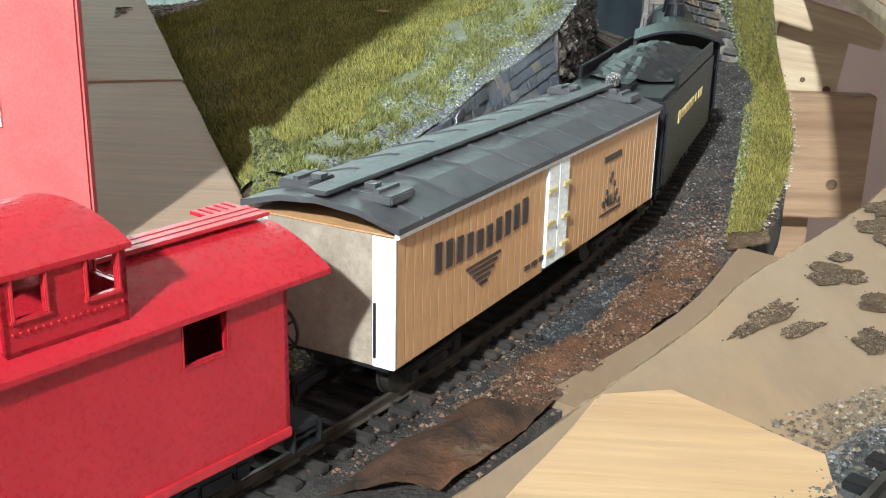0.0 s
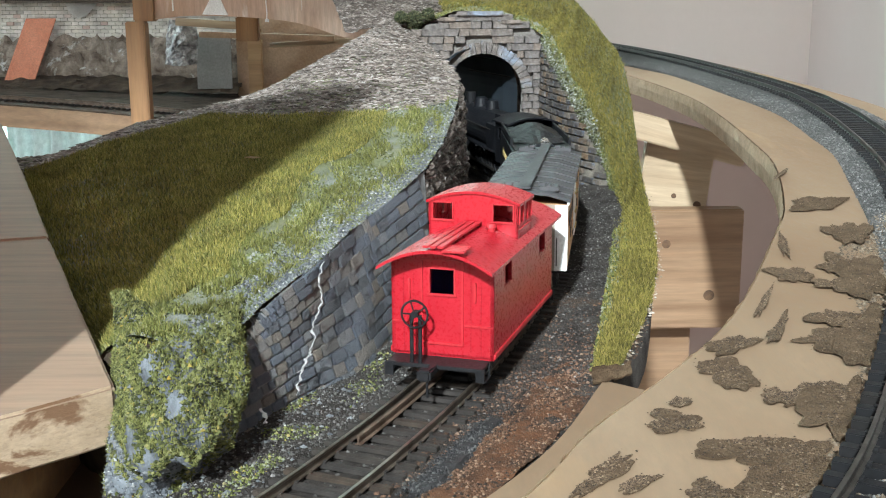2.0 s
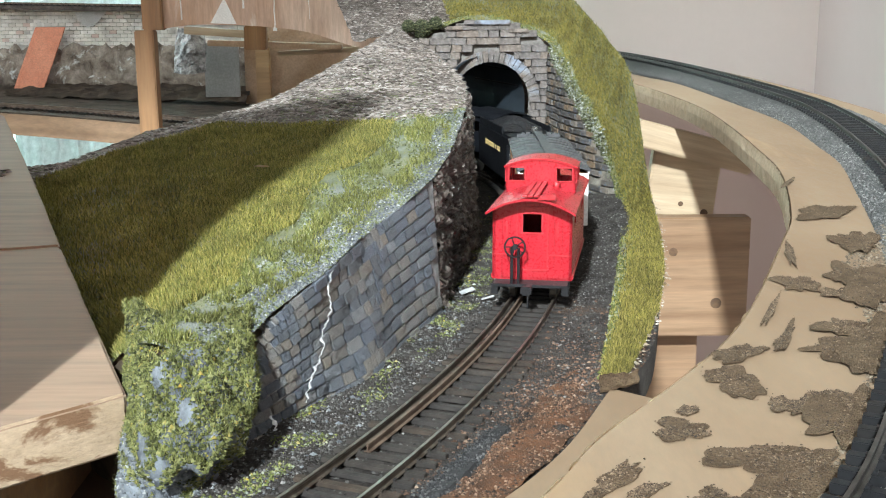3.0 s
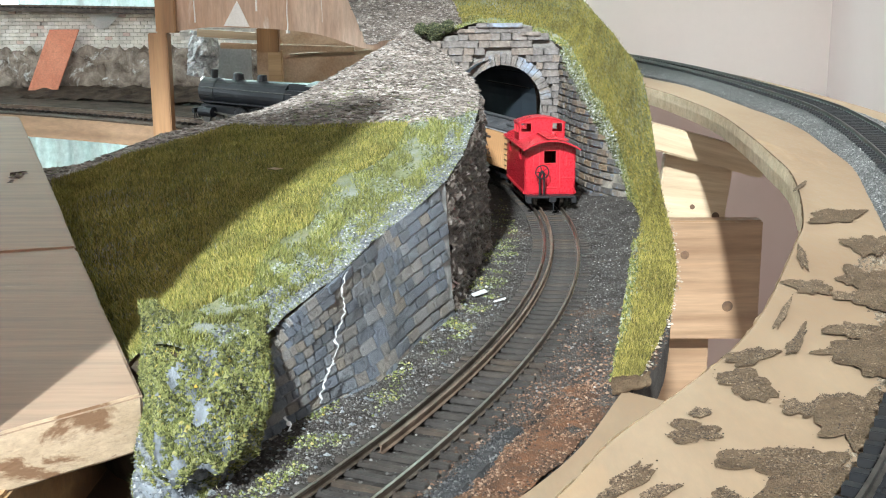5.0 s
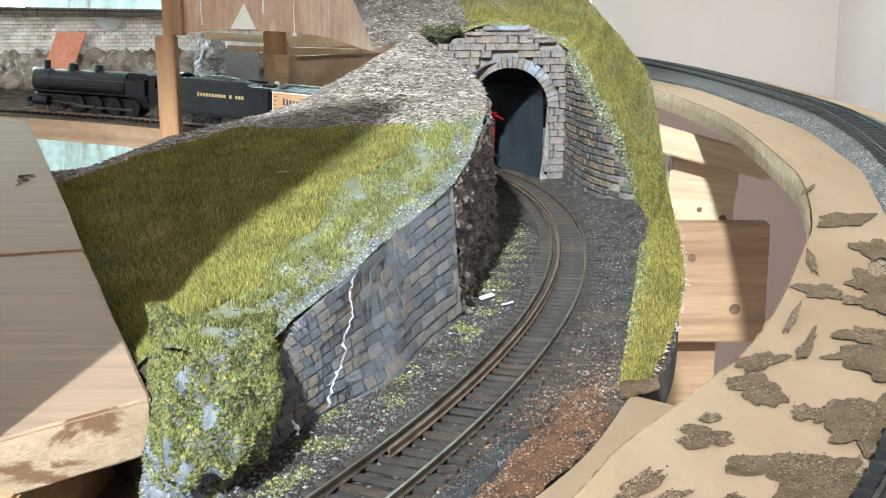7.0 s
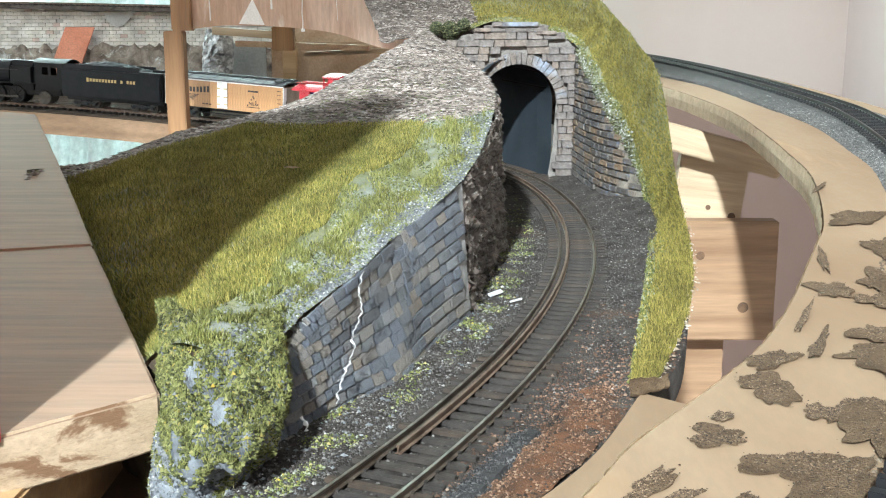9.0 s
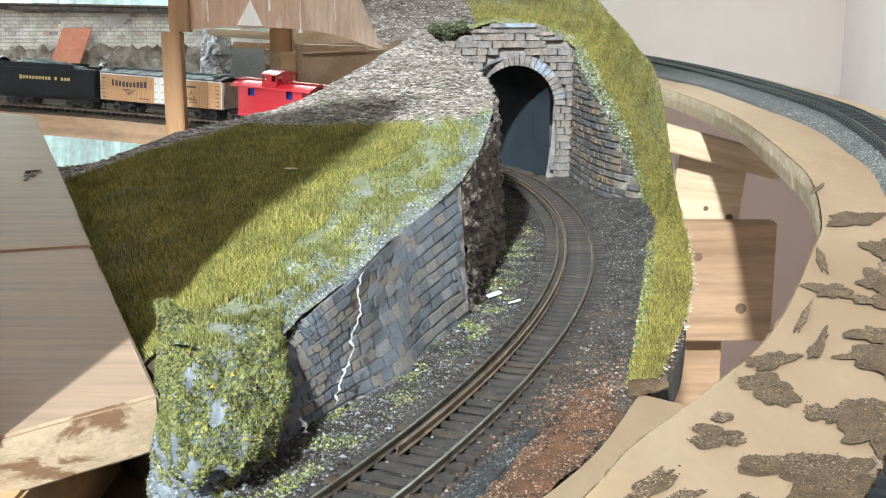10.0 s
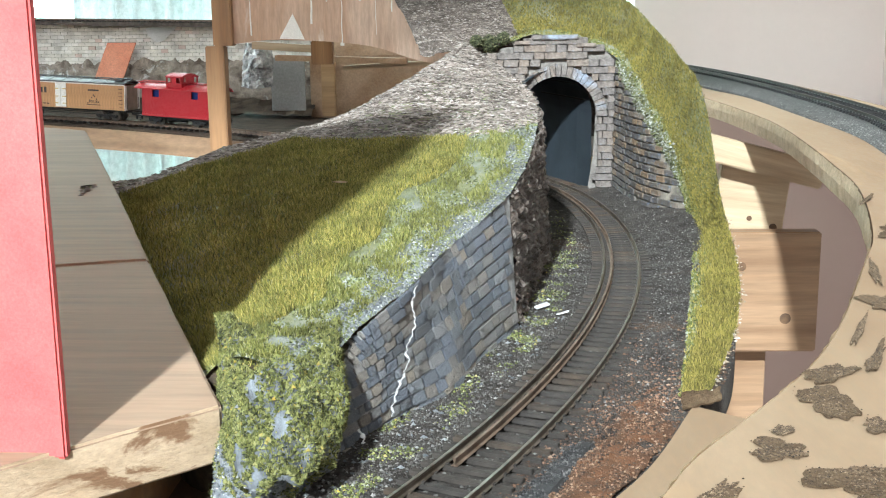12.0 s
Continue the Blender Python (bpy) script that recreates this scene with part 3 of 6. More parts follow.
bm, _ = face_between(WALL_BASE, WALL_TOP, 60, 16, 0.0002, 200, (0.7, -0.7, 0.2))
wall_front = tagged(mesh_object("retaining_wall", bm, MORTAR, smooth=True), "retaining wall of grey and tan stone blocks with a white crack", kind="structure")
bm, ROCK_GRID = face_between(ROCK_BASE, ROCK_TOP, 150, 60, 0.0042, 210, (0.9, -0.4, 0.1))
tagged(mesh_object("rock_face", bm, ROCK, smooth=False), "dark glossy rough rock face beside the track", kind="structure")

# ---- tunnel portal ----
PY = 0.80
PCX, PZ, PR = 0.0545, 0.0525, 0.0290        # the arch: middle, springing height, radius


def arch_line(r, n=28, jamb=0.006):
    """The horseshoe opening: jambs drawn in a little at the foot."""
    pts = [(PCX + r - jamb * 0.9, -0.004), (PCX + r - jamb * 0.25, 0.022)]
    for i in range(n + 1):
        a = math.pi * i / n
        pts.append((PCX + r * math.cos(a), PZ + r * math.sin(a) * 1.03))
    pts += [(PCX - r + jamb * 0.25, 0.022), (PCX - r + jamb * 0.9, -0.004)]
    return pts


portal = thing("tunnel_portal", "stone tunnel portal with stepped parapet and arched opening", "tunnel portal")
bm = bmesh.new()
inn = arch_line(PR)
outl = [(0.098, -0.004), (0.098, 0.06), (0.098, 0.094), (0.080, 0.102), (0.067, 0.108), (0.036, 0.110), (0.024, 0.104), (0.008, 0.099), (-0.012, 0.06), (-0.012, -0.004)]
oo = curve_pts([(x, 0, z) for x, z in outl], len(inn))
for y in (PY + 0.002, PY + 0.010):
    a = [bm.verts.new((x, y, z)) for x, z in inn]
    b = [bm.verts.new((p.x, y, p.z)) for p in oo]
    for i in range(len(a) - 1):
        bm.faces.new((a[i], a[i + 1], b[i + 1], b[i]))
part("backing", bm, PORTAL_JOINT, portal)
# voussoirs round the arch
for i in range(25):
    a0, a1 = math.pi * (i + 0.06) / 25, math.pi * (i + 0.94) / 25
    bm = bmesh.new()
    r0, r1 = PR - 0.0005, PR + 0.0075 + (0.001 if i == 12 else 0)
    q = [(PCX + r * math.cos(a), PZ + 1.03 * r * math.sin(a)) for r, a in ((r0, a0), (r1, a0), (r1, a1), (r0, a1))]
    f = [bm.verts.new((x, PY - 0.0012 - random.uniform(0, 0.0005), z)) for x, z in q]
    g = [bm.verts.new((x, PY + 0.004, z)) for x, z in q]
    bm.faces.new(f)
    for k in range(4):
        bm.faces.new((f[k], g[k], g[(k + 1) % 4], f[(k + 1) % 4]))
    bmesh.ops.recalc_face_normals(bm, faces=bm.faces)
    part("stone", bm, STONE_WARM, portal)


def block_mesh(name, l, h, d, material):
    bm = a_box((0, 0, 0), (l, d, h))
    for v in bm.verts:
        v.co += Vector((random.uniform(-1, 1) * l * 0.05, random.uniform(-1, 1) * d * 0.12, random.uniform(-1, 1) * h * 0.06))
    bmesh.ops.bevel(bm, geom=bm.edges[:], offset=0.0003, segments=1, affect="EDGES")
    me = bpy.data.meshes.new(name)
    bm.to_mesh(me)
    bm.free()
    me.materials.append(material)
    return me


PBLOCK = [block_mesh("stone", l, 0.0050, 0.004, STONE_WARM) for l in (0.0078, 0.0112, 0.0152)]
row = 0
z = -0.001
while z < 0.108:
    x = 0.0985 - 0.003 * (row % 2)
    top_x = 0.098 if z < 0.094 else 0.081 if z < 0.100 else 0.068
    low_x = -0.01 if z < 0.092 else 0.008 if z < 0.096 else 0.022 if z < 0.102 else 0.035
    while x > low_x:
        k = random.randrange(3)
        l = (0.0078, 0.0112, 0.0152)[k]
        cx, cz = x - l / 2, z + 0.0026
        r = math.hypot(cx - PCX, (cz - PZ) / 1.03)
        inside = (cz < PZ and abs(cx - PCX) < PR + 0.003) or (cz >= PZ and r < PR + 0.0105)
        # a block beside the opening is cut to end against it
        dz = max(0.0, (cz - PZ) / 1.03)
        reach = PR + 0.0006 if cz < PZ else math.sqrt(max((PR + 0.0080) ** 2 - dz * dz, 0.0))
        edge = PCX + reach
        if inside and reach > 0 and x - 0.0016 > edge and x - l < edge:
            cx, inside, cut = (x + edge) / 2, False, (x - edge) / l
        else:
            cut = 1.0
        if not inside and cx < top_x:
            ob = new("stone", PBLOCK[k])
            ob.parent = portal
            ob.matrix_basis = pose(cx, PY + random.uniform(-0.0007, 0.0004), cz, random.uniform(-3, 3), random.uniform(-1.2, 1.2), random.uniform(-3, 3)) @ Matrix.Diagonal((cut, 1, 1, 1))
        x -= l + 0.00025
    z += 0.0053
    row += 1
part("parapet", a_box((0.0515, PY - 0.001, 0.1105), (0.034, 0.007, 0.0035), bevel=0.0006), STONE_WARM, portal)
part("parapet", a_box((0.0745, PY - 0.001, 0.1045), (0.015, 0.006, 0.003), bevel=0.0006), STONE_WARM, portal)
part("parapet", a_box((0.0275, PY - 0.001, 0.1065), (0.012, 0.006, 0.003), bevel=0.0006), STONE_WARM, portal)

# the liner: a curved dark tube of card that follows the line
bm = bmesh.new()
rows_ = []
for i in range(8):
    sh = 1.0 - 0.30 * max(0.0, min(1.0, (i - 4) / 4))
    s = on_line(0.172 + i * 0.022)
    d = on_line(0.182 + i * 0.022) - on_line(0.162 + i * 0.022)
    d.z = 0
    d.normalize()
    r = Vector((d.y, -d.x, 0))
    prof = [(0.031, -0.01), (0.032, 0.02)] + [(0.032 * math.cos(math.pi * k / 18), PZ + 0.033 * math.sin(math.pi * k / 18)) for k in range(19)] + [(-0.032, 0.02), (-0.031, -0.01)]
    rows_.append([bm.verts.new(s + r * (u * (0.5 + 0.5 * sh) - 0.002) + Vector((0, 0, w * sh))) for u, w in prof])
for a, b in zip(rows_, rows_[1:]):
    for j in range(len(a) - 1):
        bm.faces.new((a[j], b[j], b[j + 1], a[j + 1]))
bmesh.ops.solidify(bm, geom=bm.faces[:], thickness=-0.002)
tagged(mesh_object("tunnel_liner", bm, LINER), "blue black card lining inside the tunnel", kind="structure")
seams = thing("liner_seam", "thin dark seams across the tunnel lining", "seam")
for zz in (0.062, 0.074):
    bm = bmesh.new()
    u = 0.032 if zz < PZ else 0.032 * math.cos(math.asin((zz - PZ) / 0.033))
    sweep(bm, [on_line(0.178 + i * 0.02) for i in range(4)], [(u - 0.0035, zz), (u + 0.001, zz), (u + 0.001, zz + 0.0008), (u - 0.0035, zz + 0.0008)])
    part("seam", bm, BLACK, seams)

# ---- wing wall on the outer side ----
WING_B = [(0.096, 0.80, -0.004), (0.099, 0.74, -0.004), (0.1035, 0.69, -0.004), (0.113, 0.66, -0.003), (0.124, 0.638, -0.002)]
WING_T = [(0.098, 0.80, 0.092), (0.1015, 0.745, 0.075), (0.1065, 0.705, 0.058), (0.1155, 0.668, 0.036), (0.125, 0.640, 0.006)]
bm, WING_GRID = loft([WING_B, WING_T], 50, 20, 0.0005, 200, up=(-0.9, -0.3, 0))
wing = tagged(mesh_object("wing_wall", bm, WING_JOINT, smooth=True), "weathered blue grey stone wing wall with moss", kind="structure")

# ---- right hill: grassy strip over the wing wall and the portal ----
H0 = [(0.0573, 0.3167, 0.0), (0.0764, 0.4035, 0.0), (0.1040, 0.5354, 0.0), (0.1195, 0.625, 0.002), (0.1155, 0.668, 0.038), (0.1065, 0.705, 0.060), (0.1015, 0.745, 0.077), (0.096, 0.795, 0.095), (0.070, 0.806, 0.108), (0.036, 0.806, 0.112), (0.006, 0.806, 0.101)]
H1 = [(0.0600, 0.3140, 0.001), (0.085, 0.399, 0.001), (0.110, 0.500, 0.004), (0.1235, 0.60, 0.014), (0.122, 0.66, 0.048), (0.117, 0.71, 0.073), (0.113, 0.76, 0.094), (0.104, 0.82, 0.113), (0.073, 0.835, 0.122), (0.036, 0.84, 0.124), (-0.004, 0.84, 0.116)]
H2 = [(0.0640, 0.3109, 0.0), (0.0934, 0.3961, 0.001), (0.1150, 0.4862, 0.005), (0.1240, 0.565, 0.026), (0.1280, 0.64, 0.077), (0.1240, 0.69, 0.096), (0.117, 0.76, 0.117), (0.108, 0.85, 0.139), (0.075, 0.88, 0.150), (0.036, 0.89, 0.150), (-0.01, 0.89, 0.140)]
bm, RIGHT_GRID = loft([H0, H1, H2], 120, 26, 0.0010, 80)
tagged(mesh_object("hill_right", bm, HILL_SOIL, smooth=True), "steep grassy model bank over the tunnel", kind="structure")
H3 = [(p[0] - 0.004, p[1] + (0.0 if i < 7 else 0.10), -0.012 if i < 7 else 0.02) for i, p in enumerate(H2)]
bm, _ = loft([H2, H3], 90, 10, 0.0012, 90)
tagged(mesh_object("hill_right_back", bm, BARK, smooth=True), "torn plaster edge and back of the model bank", kind="structure")
bm, SADDLE_GRID = loft([[(0.028, 0.806, 0.104), (0.0, 0.803, 0.103), (-0.045, 0.78, 0.098)], [(0.02, 0.83, 0.124), (-0.012, 0.84, 0.124), (-0.06, 0.86, 0.122)], [(0.01, 0.90, 0.152), (-0.02, 0.92, 0.156), (-0.08, 0.95, 0.15)]], 40, 26, 0.003, 60)
tagged(mesh_object("hill_saddle", bm, BARK, smooth=True), "brown soil saddle between the two model hills", kind="structure")

# ---- mound at the front ----
M0 = [(-0.0755, 0.262, -0.006), (-0.0710, 0.240, -0.006), (-0.059, 0.236, -0.006), (-0.050, 0.248, -0.006), (-0.0465, 0.268, -0.006), (-0.0465, 0.290, -0.004)]
M1 = [(-0.0765, 0.266, 0.004), (-0.0705, 0.247, 0.003), (-0.0605, 0.241, 0.002), (-0.0515, 0.250, 0.001), (-0.0475, 0.270, 0.002), (-0.0470, 0.291, 0.004)]
M2 = [(-0.0765, 0.270, 0.012), (-0.0695, 0.251, 0.0105), (-0.0605, 0.2335, 0.0095), (-0.0465, 0.239, 0.0085), (-0.0410, 0.264, 0.0095), (-0.0445, 0.289, 0.012)]
M3 = [(-0.0770, 0.2785, 0.0240), (-0.0695, 0.2625, 0.0215), (-0.0610, 0.249, 0.0180), (-0.0490, 0.255, 0.0180), (-0.0445, 0.274, 0.0200), (-0.0465, 0.295, 0.0215)]
M4 = [(-0.0830, 0.298, 0.0285), (-0.074, 0.290, 0.0290), (-0.066, 0.289, 0.0290), (-0.058, 0.291, 0.0285), (-0.051, 0.296, 0.0280), (-0.046, 0.304, 0.0268)]
bm, MOUND_GRID = loft([M0, M1, M2, M3, M4], 110, 100, 0.0058, 125)
tagged(mesh_object("mound", bm, MOUND_ROCK, smooth=False), "rocky front mound with moss clumps", kind="structure")

# ---- boards on the left ----


def board(name, corners, thick, material, label, edge):
    """A flat board from its top corners (in order), with a rough worn edge."""
    bm = bmesh.new()
    top = [bm.verts.new(p) for p in corners]
    bm.faces.new(top)
    r = bmesh.ops.extrude_face_region(bm, geom=bm.faces[:])
    for v in [g for g in r["geom"] if isinstance(g, bmesh.types.BMVert)]:
        v.co.z -= thick
    bmesh.ops.recalc_face_normals(bm, faces=bm.faces)
    bmesh.ops.bevel(bm, geom=bm.edges[:], offset=0.0008, segments=2, affect="EDGES")
    bmesh.ops.subdivide_edges(bm, edges=[e for e in bm.edges if e.calc_length() > 0.02], cuts=6, use_grid_fill=True)
    for v in bm.verts:
        v.co += Vector((noise.noise(v.co * 120), noise.noise(v.co * 120 + Vector((9, 0, 0))), 0)) * edge
    bm.normal_update()
    for f in bm.faces:
        f.material_index = int(abs(f.normal.z) < 0.5)
    ob = mesh_object(name, bm, material)
    ob.data.materials.append(RAW_EDGE)
    return tagged(ob, label, "board", "boards beside the hill")


def on_board(x, y):
    return (x, y, -0.0168 + 0.13 * y)


board("plywood_board", [on_board(-0.0724, 0.2594), on_board(-0.1255, 0.3742), on_board(-0.33, 0.335), on_board(-0.30, 0.175), on_board(-0.125, 0.2225)], 0.0155, PLY_BOARD, "tan plywood board with a chipped raw edge", 0.0007)
board("plywood_board", [on_board(-0.1262, 0.3758), on_board(-0.174, 0.482), on_board(-0.2285, 0.60), on_board(-0.40, 0.66), on_board(-0.42, 0.40), on_board(-0.33, 0.3366)], 0.012, PLY_BOARD, "tan plywood board behind a dark joint", 0.0004)
bm = a_box((-0.2393, 0.2386, 0.165), (0.270, 0.0032, 0.306), radians(-1), 0.0006)
red_box = tagged(mesh_object("red_card_panel", bm, CARD_RED), "upright matt red card panel with white label on the plywood", "card")
part("paper_label", a_box((-0.2000, 0.2360, 0.052), (0.152, 0.0006, 0.016), radians(-1)), WHITE, red_box, "plain white paper label")
tagged(mesh_object("support_block", a_box((-0.20, 0.33, -0.03), (0.2, 0.2, 0.06), 0, 0.001), PINE), "wooden block under the plywood boards", "support")

# ---- baseboard under all ----
slab("baseboard", (-0.20, 0.55, -0.035), (0.42, 0.72, 0.018), PLY, "plywood baseboard under the model hill")
slab("baseboard_far", (0.0, 1.08, -0.036), (0.30, 0.34, 0.018), PLY, "plywood baseboard behind the hill")
slab("table_frame", (-0.25, 0.6, -0.085), (0.05, 1.2, 0.08), PINE, "pine frame beam under the baseboard")

# ---- ramp of plywood with the upper track ----


def ramp_z(y):
    return 0.0218 + 0.045 * y


def ramp_pt(x, y, dz=0.0):
    return (x, y, ramp_z(y) + dz)


DECK_IN = [(-0.03, 0.09), (0.0, 0.135), (0.024, 0.170), (0.036, 0.191), (0.054, 0.215), (0.075, 0.245), (0.094, 0.281), (0.122, 0.344), (0.136, 0.377), (0.152, 0.428), (0.165, 0.479), (0.172, 0.526), (0.182, 0.609), (0.189, 0.694), (0.188, 0.766), (0.180, 0.857), (0.160, 0.99), (0.13, 1.12)]
NEAR_RAIL = [(0.0, 0.066), (0.0422, 0.1211), (0.0648, 0.1477), (0.0887, 0.1852), (0.125, 0.255), (0.165, 0.345), (0.198, 0.44), (0.226, 0.559), (0.240, 0.64), (0.246, 0.702), (0.2445, 0.816), (0.234, 0.96), (0.215, 1.09), (0.185, 1.22)]
DECK_OUT = [(p[0] + 0.05, p[1] - 0.012) for p in NEAR_RAIL]
BED_IN = [(-0.015, 0.08), (0.036, 0.132), (0.077, 0.169), (0.113, 0.230), (0.134, 0.287), (0.158, 0.357), (0.180, 0.43), (0.198, 0.493), (0.206, 0.543), (0.217, 0.616), (0.2195, 0.674), (0.2175, 0.725), (0.212, 0.866), (0.196, 0.945), (0.175, 1.05), (0.145, 1.18)]

n = 90
a, b = curve_pts([ramp_pt(*p) for p in DECK_IN], n), curve_pts([ramp_pt(*p) for p in DECK_OUT], n)
bm = bmesh.new()
rows_ = []
for p, q in zip(a, b):
    r = [p.lerp(q, j / 8) for j in range(9)]
    low = [v - Vector((0, 0, 0.0135)) for v in reversed(r)]
    rows_.append([bm.verts.new(v) for v in r + low])
for r, s in zip(rows_, rows_[1:]):
    for j in range(len(r)):
        bm.faces.new((r[j], s[j], s[(j + 1) % len(r)], r[(j + 1) % len(r)]))
bmesh.ops.recalc_face_normals(bm, faces=bm.faces)
ramp_deck = tagged(mesh_object("ramp_deck", bm, PLY), "pale curved plywood ramp with dried glue stains", kind="structure")
# its raw sawn inner face
bm = bmesh.new()
pts = curve_pts([ramp_pt(*p) for p in DECK_IN], 220)
lo = [bm.verts.new(p + Vector((-0.0006 - 0.0005 * noise.noise(p * 300), 0, -0.0134))) for p in pts]
mi = [bm.verts.new(p + Vector((-0.0012 - 0.0008 * noise.noise(p * 260), 0.0002, -0.006))) for p in pts]
hi = [bm.verts.new(p + Vector((-0.0006 - 0.0006 * noise.noise(p * 340), 0, -0.0002 + 0.0004 * noise.noise(p * 420)))) for p in pts]
for i in range(219):
    bm.faces.new((lo[i], lo[i + 1], mi[i + 1], mi[i]))
    bm.faces.new((mi[i], mi[i + 1], hi[i + 1], hi[i]))
bmesh.ops.solidify(bm, geom=bm.faces[:], thickness=0.0008)
part("sawn_edge", bm, PLY_EDGE, ramp_deck, "rough yellowish sawn plywood edge")

# grey ballast bed and its track
bed = [Vector(ramp_pt(*p)) for p in BED_IN]
ctr = [Vector(ramp_pt(p[0] + 0.0076, p[1] - 0.0032)) for p in NEAR_RAIL]
bm, BED_GRID = loft([[p for p in bed], [p + Vector((0.005, -0.002, 0.0030)) for p in bed], [p + Vector((-0.002, 0.0, 0.0036)) for p in ctr], [p + Vector((0.013, -0.004, 0.0034)) for p in ctr], [p + Vector((0.026, -0.008, 0.0)) for p in ctr]], 150, 30, 0.0005, 500)
tagged(mesh_object("ballast_bed", bm, ROADBED), "grey granular ballast bed on the ramp", kind="structure")
up_pts = curve_pts([p + Vector((0, 0, 0.0072)) for p in ctr], 240)
track("upper_track", up_pts, "black sleeper track with worn rails on the ramp", TIE_BLACK, 0.0066, rail_mat=STEEL, tie_from=0, tie_l=0.0262)


# dried stains of glue and grit on the ramp
def stain(x, y, rx, ry, rot, seed):
    bm = bmesh.new()
    k = 72
    c = bm.verts.new((0, 0, 0.00025))
    ringo, rim = [], []
    for i in range(k):
        a = 2 * math.pi * i / k
        w = 1 + 0.85 * noise.noise(Vector((math.cos(a) * 1.2, math.sin(a) * 1.2, seed * 3.1))) + 0.38 * noise.noise(Vector((math.cos(a) * 2.6, math.sin(a) * 2.6, seed))) + 0.10 * noise.noise(Vector((math.cos(a) * 8, math.sin(a) * 8, seed)))
        px, py = rx * w * math.cos(a), ry * w * math.sin(a)
        ringo.append(bm.verts.new((px * 0.93, py * 0.93, 0.0002 + 0.00015 * noise.noise(Vector((px, py, seed)) * 400))))
        rim.append(bm.verts.new((px, py, 0.00002)))
    for i in range(k):
        j = (i + 1) % k
        bm.faces.new((c, ringo[i], ringo[j]))
        bm.faces.new((ringo[i], rim[i], rim[j], ringo[j]))
    ob = tagged(mesh_object("glue_stain", bm, GRIT), "dark brown dried patch of glue and grit on the plywood", "stain", "stains on the ramp")
    ob.matrix_basis = Matrix.Translation(ramp_pt(x, y, 0.0001 + 0.00003 * seed)) @ Matrix.Rotation(math.atan(0.045), 4, "X") @ Matrix.Rotation(radians(rot), 4, "Z")
    return ob


for i, (x, y, rx, ry, rot) in enumerate([
        (0.0348, 0.1728, 0.0112, 0.0022, 53), (0.0403, 0.1695, 0.0051, 0.0015, 38), (0.0521, 0.1654, 0.0045, 0.0045, -15), (0.0650, 0.1819, 0.0073, 0.0060, 4),
        (0.0713, 0.1772, 0.0070, 0.0085, -41), (0.0524, 0.1937, 0.0051, 0.0045, 15), (0.0561, 0.2034, 0.0030, 0.0015, 47), (0.0694, 0.2194, 0.0054, 0.0080, -6),
        (0.0767, 0.2371, 0.0070, 0.0036, 38), (0.0835, 0.2087, 0.0084, 0.0026, 40), (0.0765, 0.2060, 0.0038, 0.0034, 24), (0.1012, 0.2393, 0.0095, 0.0068, 30),
        (0.0900, 0.2050, 0.0064, 0.0058, -72), (0.1095, 0.2934, 0.0053, 0.0075, -1), (0.1180, 0.3253, 0.0130, 0.0013, -106), (0.1507, 0.3855, 0.0080, 0.0150, -45),
        (0.1441, 0.3429, 0.0070, 0.0105, -2), (0.1263, 0.3011, 0.0062, 0.0120, -21), (0.1175, 0.2821, 0.0053, 0.0068, -22), (0.0933, 0.2672, 0.0150, 0.0011, 64),
        (0.0899, 0.2461, 0.0125, 0.0015, 61), (0.1072, 0.2541, 0.0060, 0.0060, 3), (0.1562, 0.4416, 0.0100, 0.0011, 60),
        (0.0620, 0.1640, 0.0110, 0.0050, 48), (0.0880, 0.2000, 0.0170, 0.0065, 55), (0.1100, 0.2420, 0.0190, 0.0070, 62), (0.1280, 0.2880, 0.0190, 0.0060, 68), (0.1460, 0.3380, 0.0160, 0.0050, 68)]):
    stain(x, y, rx, ry, rot, i + 1)
scrap = board("plywood_offcut", [ramp_pt(0.0055, 0.1378, 0.0035), ramp_pt(0.0158, 0.1406, 0.0035), ramp_pt(0.0334, 0.1250, 0.0035), ramp_pt(0.0305, 0.090, 0.0035), ramp_pt(-0.02, 0.085, 0.0035)], 0.0033, PINE, "small plywood offcut lying on the ramp", 0.0003)

# timbers in the gap below the ramp


def plank(name, c, s, rx, ry, rz, material, label, knots=()):
    t = thing(name, label, "plank", "timbers below the ramp", at=pose(*c, rx, ry, rz))
    bm = a_box((0, 0, 0), s, 0, 0.0012)
    part("timber", bm, material, t)
    for kx, kz, r in knots:
        bm = bmesh.new()
        cyl(bm, (kx, -s[1] / 2 - 0.0003, kz), (kx, -s[1] / 2 + 0.001, kz), r, seg=14)
        part("knot", bm, KNOT, t, "dark round knot")
    return t


plank("joist", (0.2065, 0.80, 0.0185), (0.092, 0.02, 0.0195), 0, 15, 0, PINE_PALE, "pale pine joist under the ramp")
plank("upright_board", (0.2035, 0.815, -0.012), (0.053, 0.012, 0.052), 0, 7, 0, PINE_PALE, "pale pine upright board under the ramp", [(0.0, -0.015, 0.002), (0.019, -0.02, 0.003)])
plank("knotty_board", (0.2120, 0.79, -0.079), (0.074, 0.016, 0.092), 0, 0, 0, PINE_BROWN, "brown pine board with dark knots and raw upper edge", [(-0.021, 0.020, 0.0033), (0.013, -0.020, 0.0042)])
plank("lower_board", (0.195, 0.81, -0.165), (0.045, 0.016, 0.075), 0, 0, 0, PINE_BROWN, "brown pine board lower in the gap")

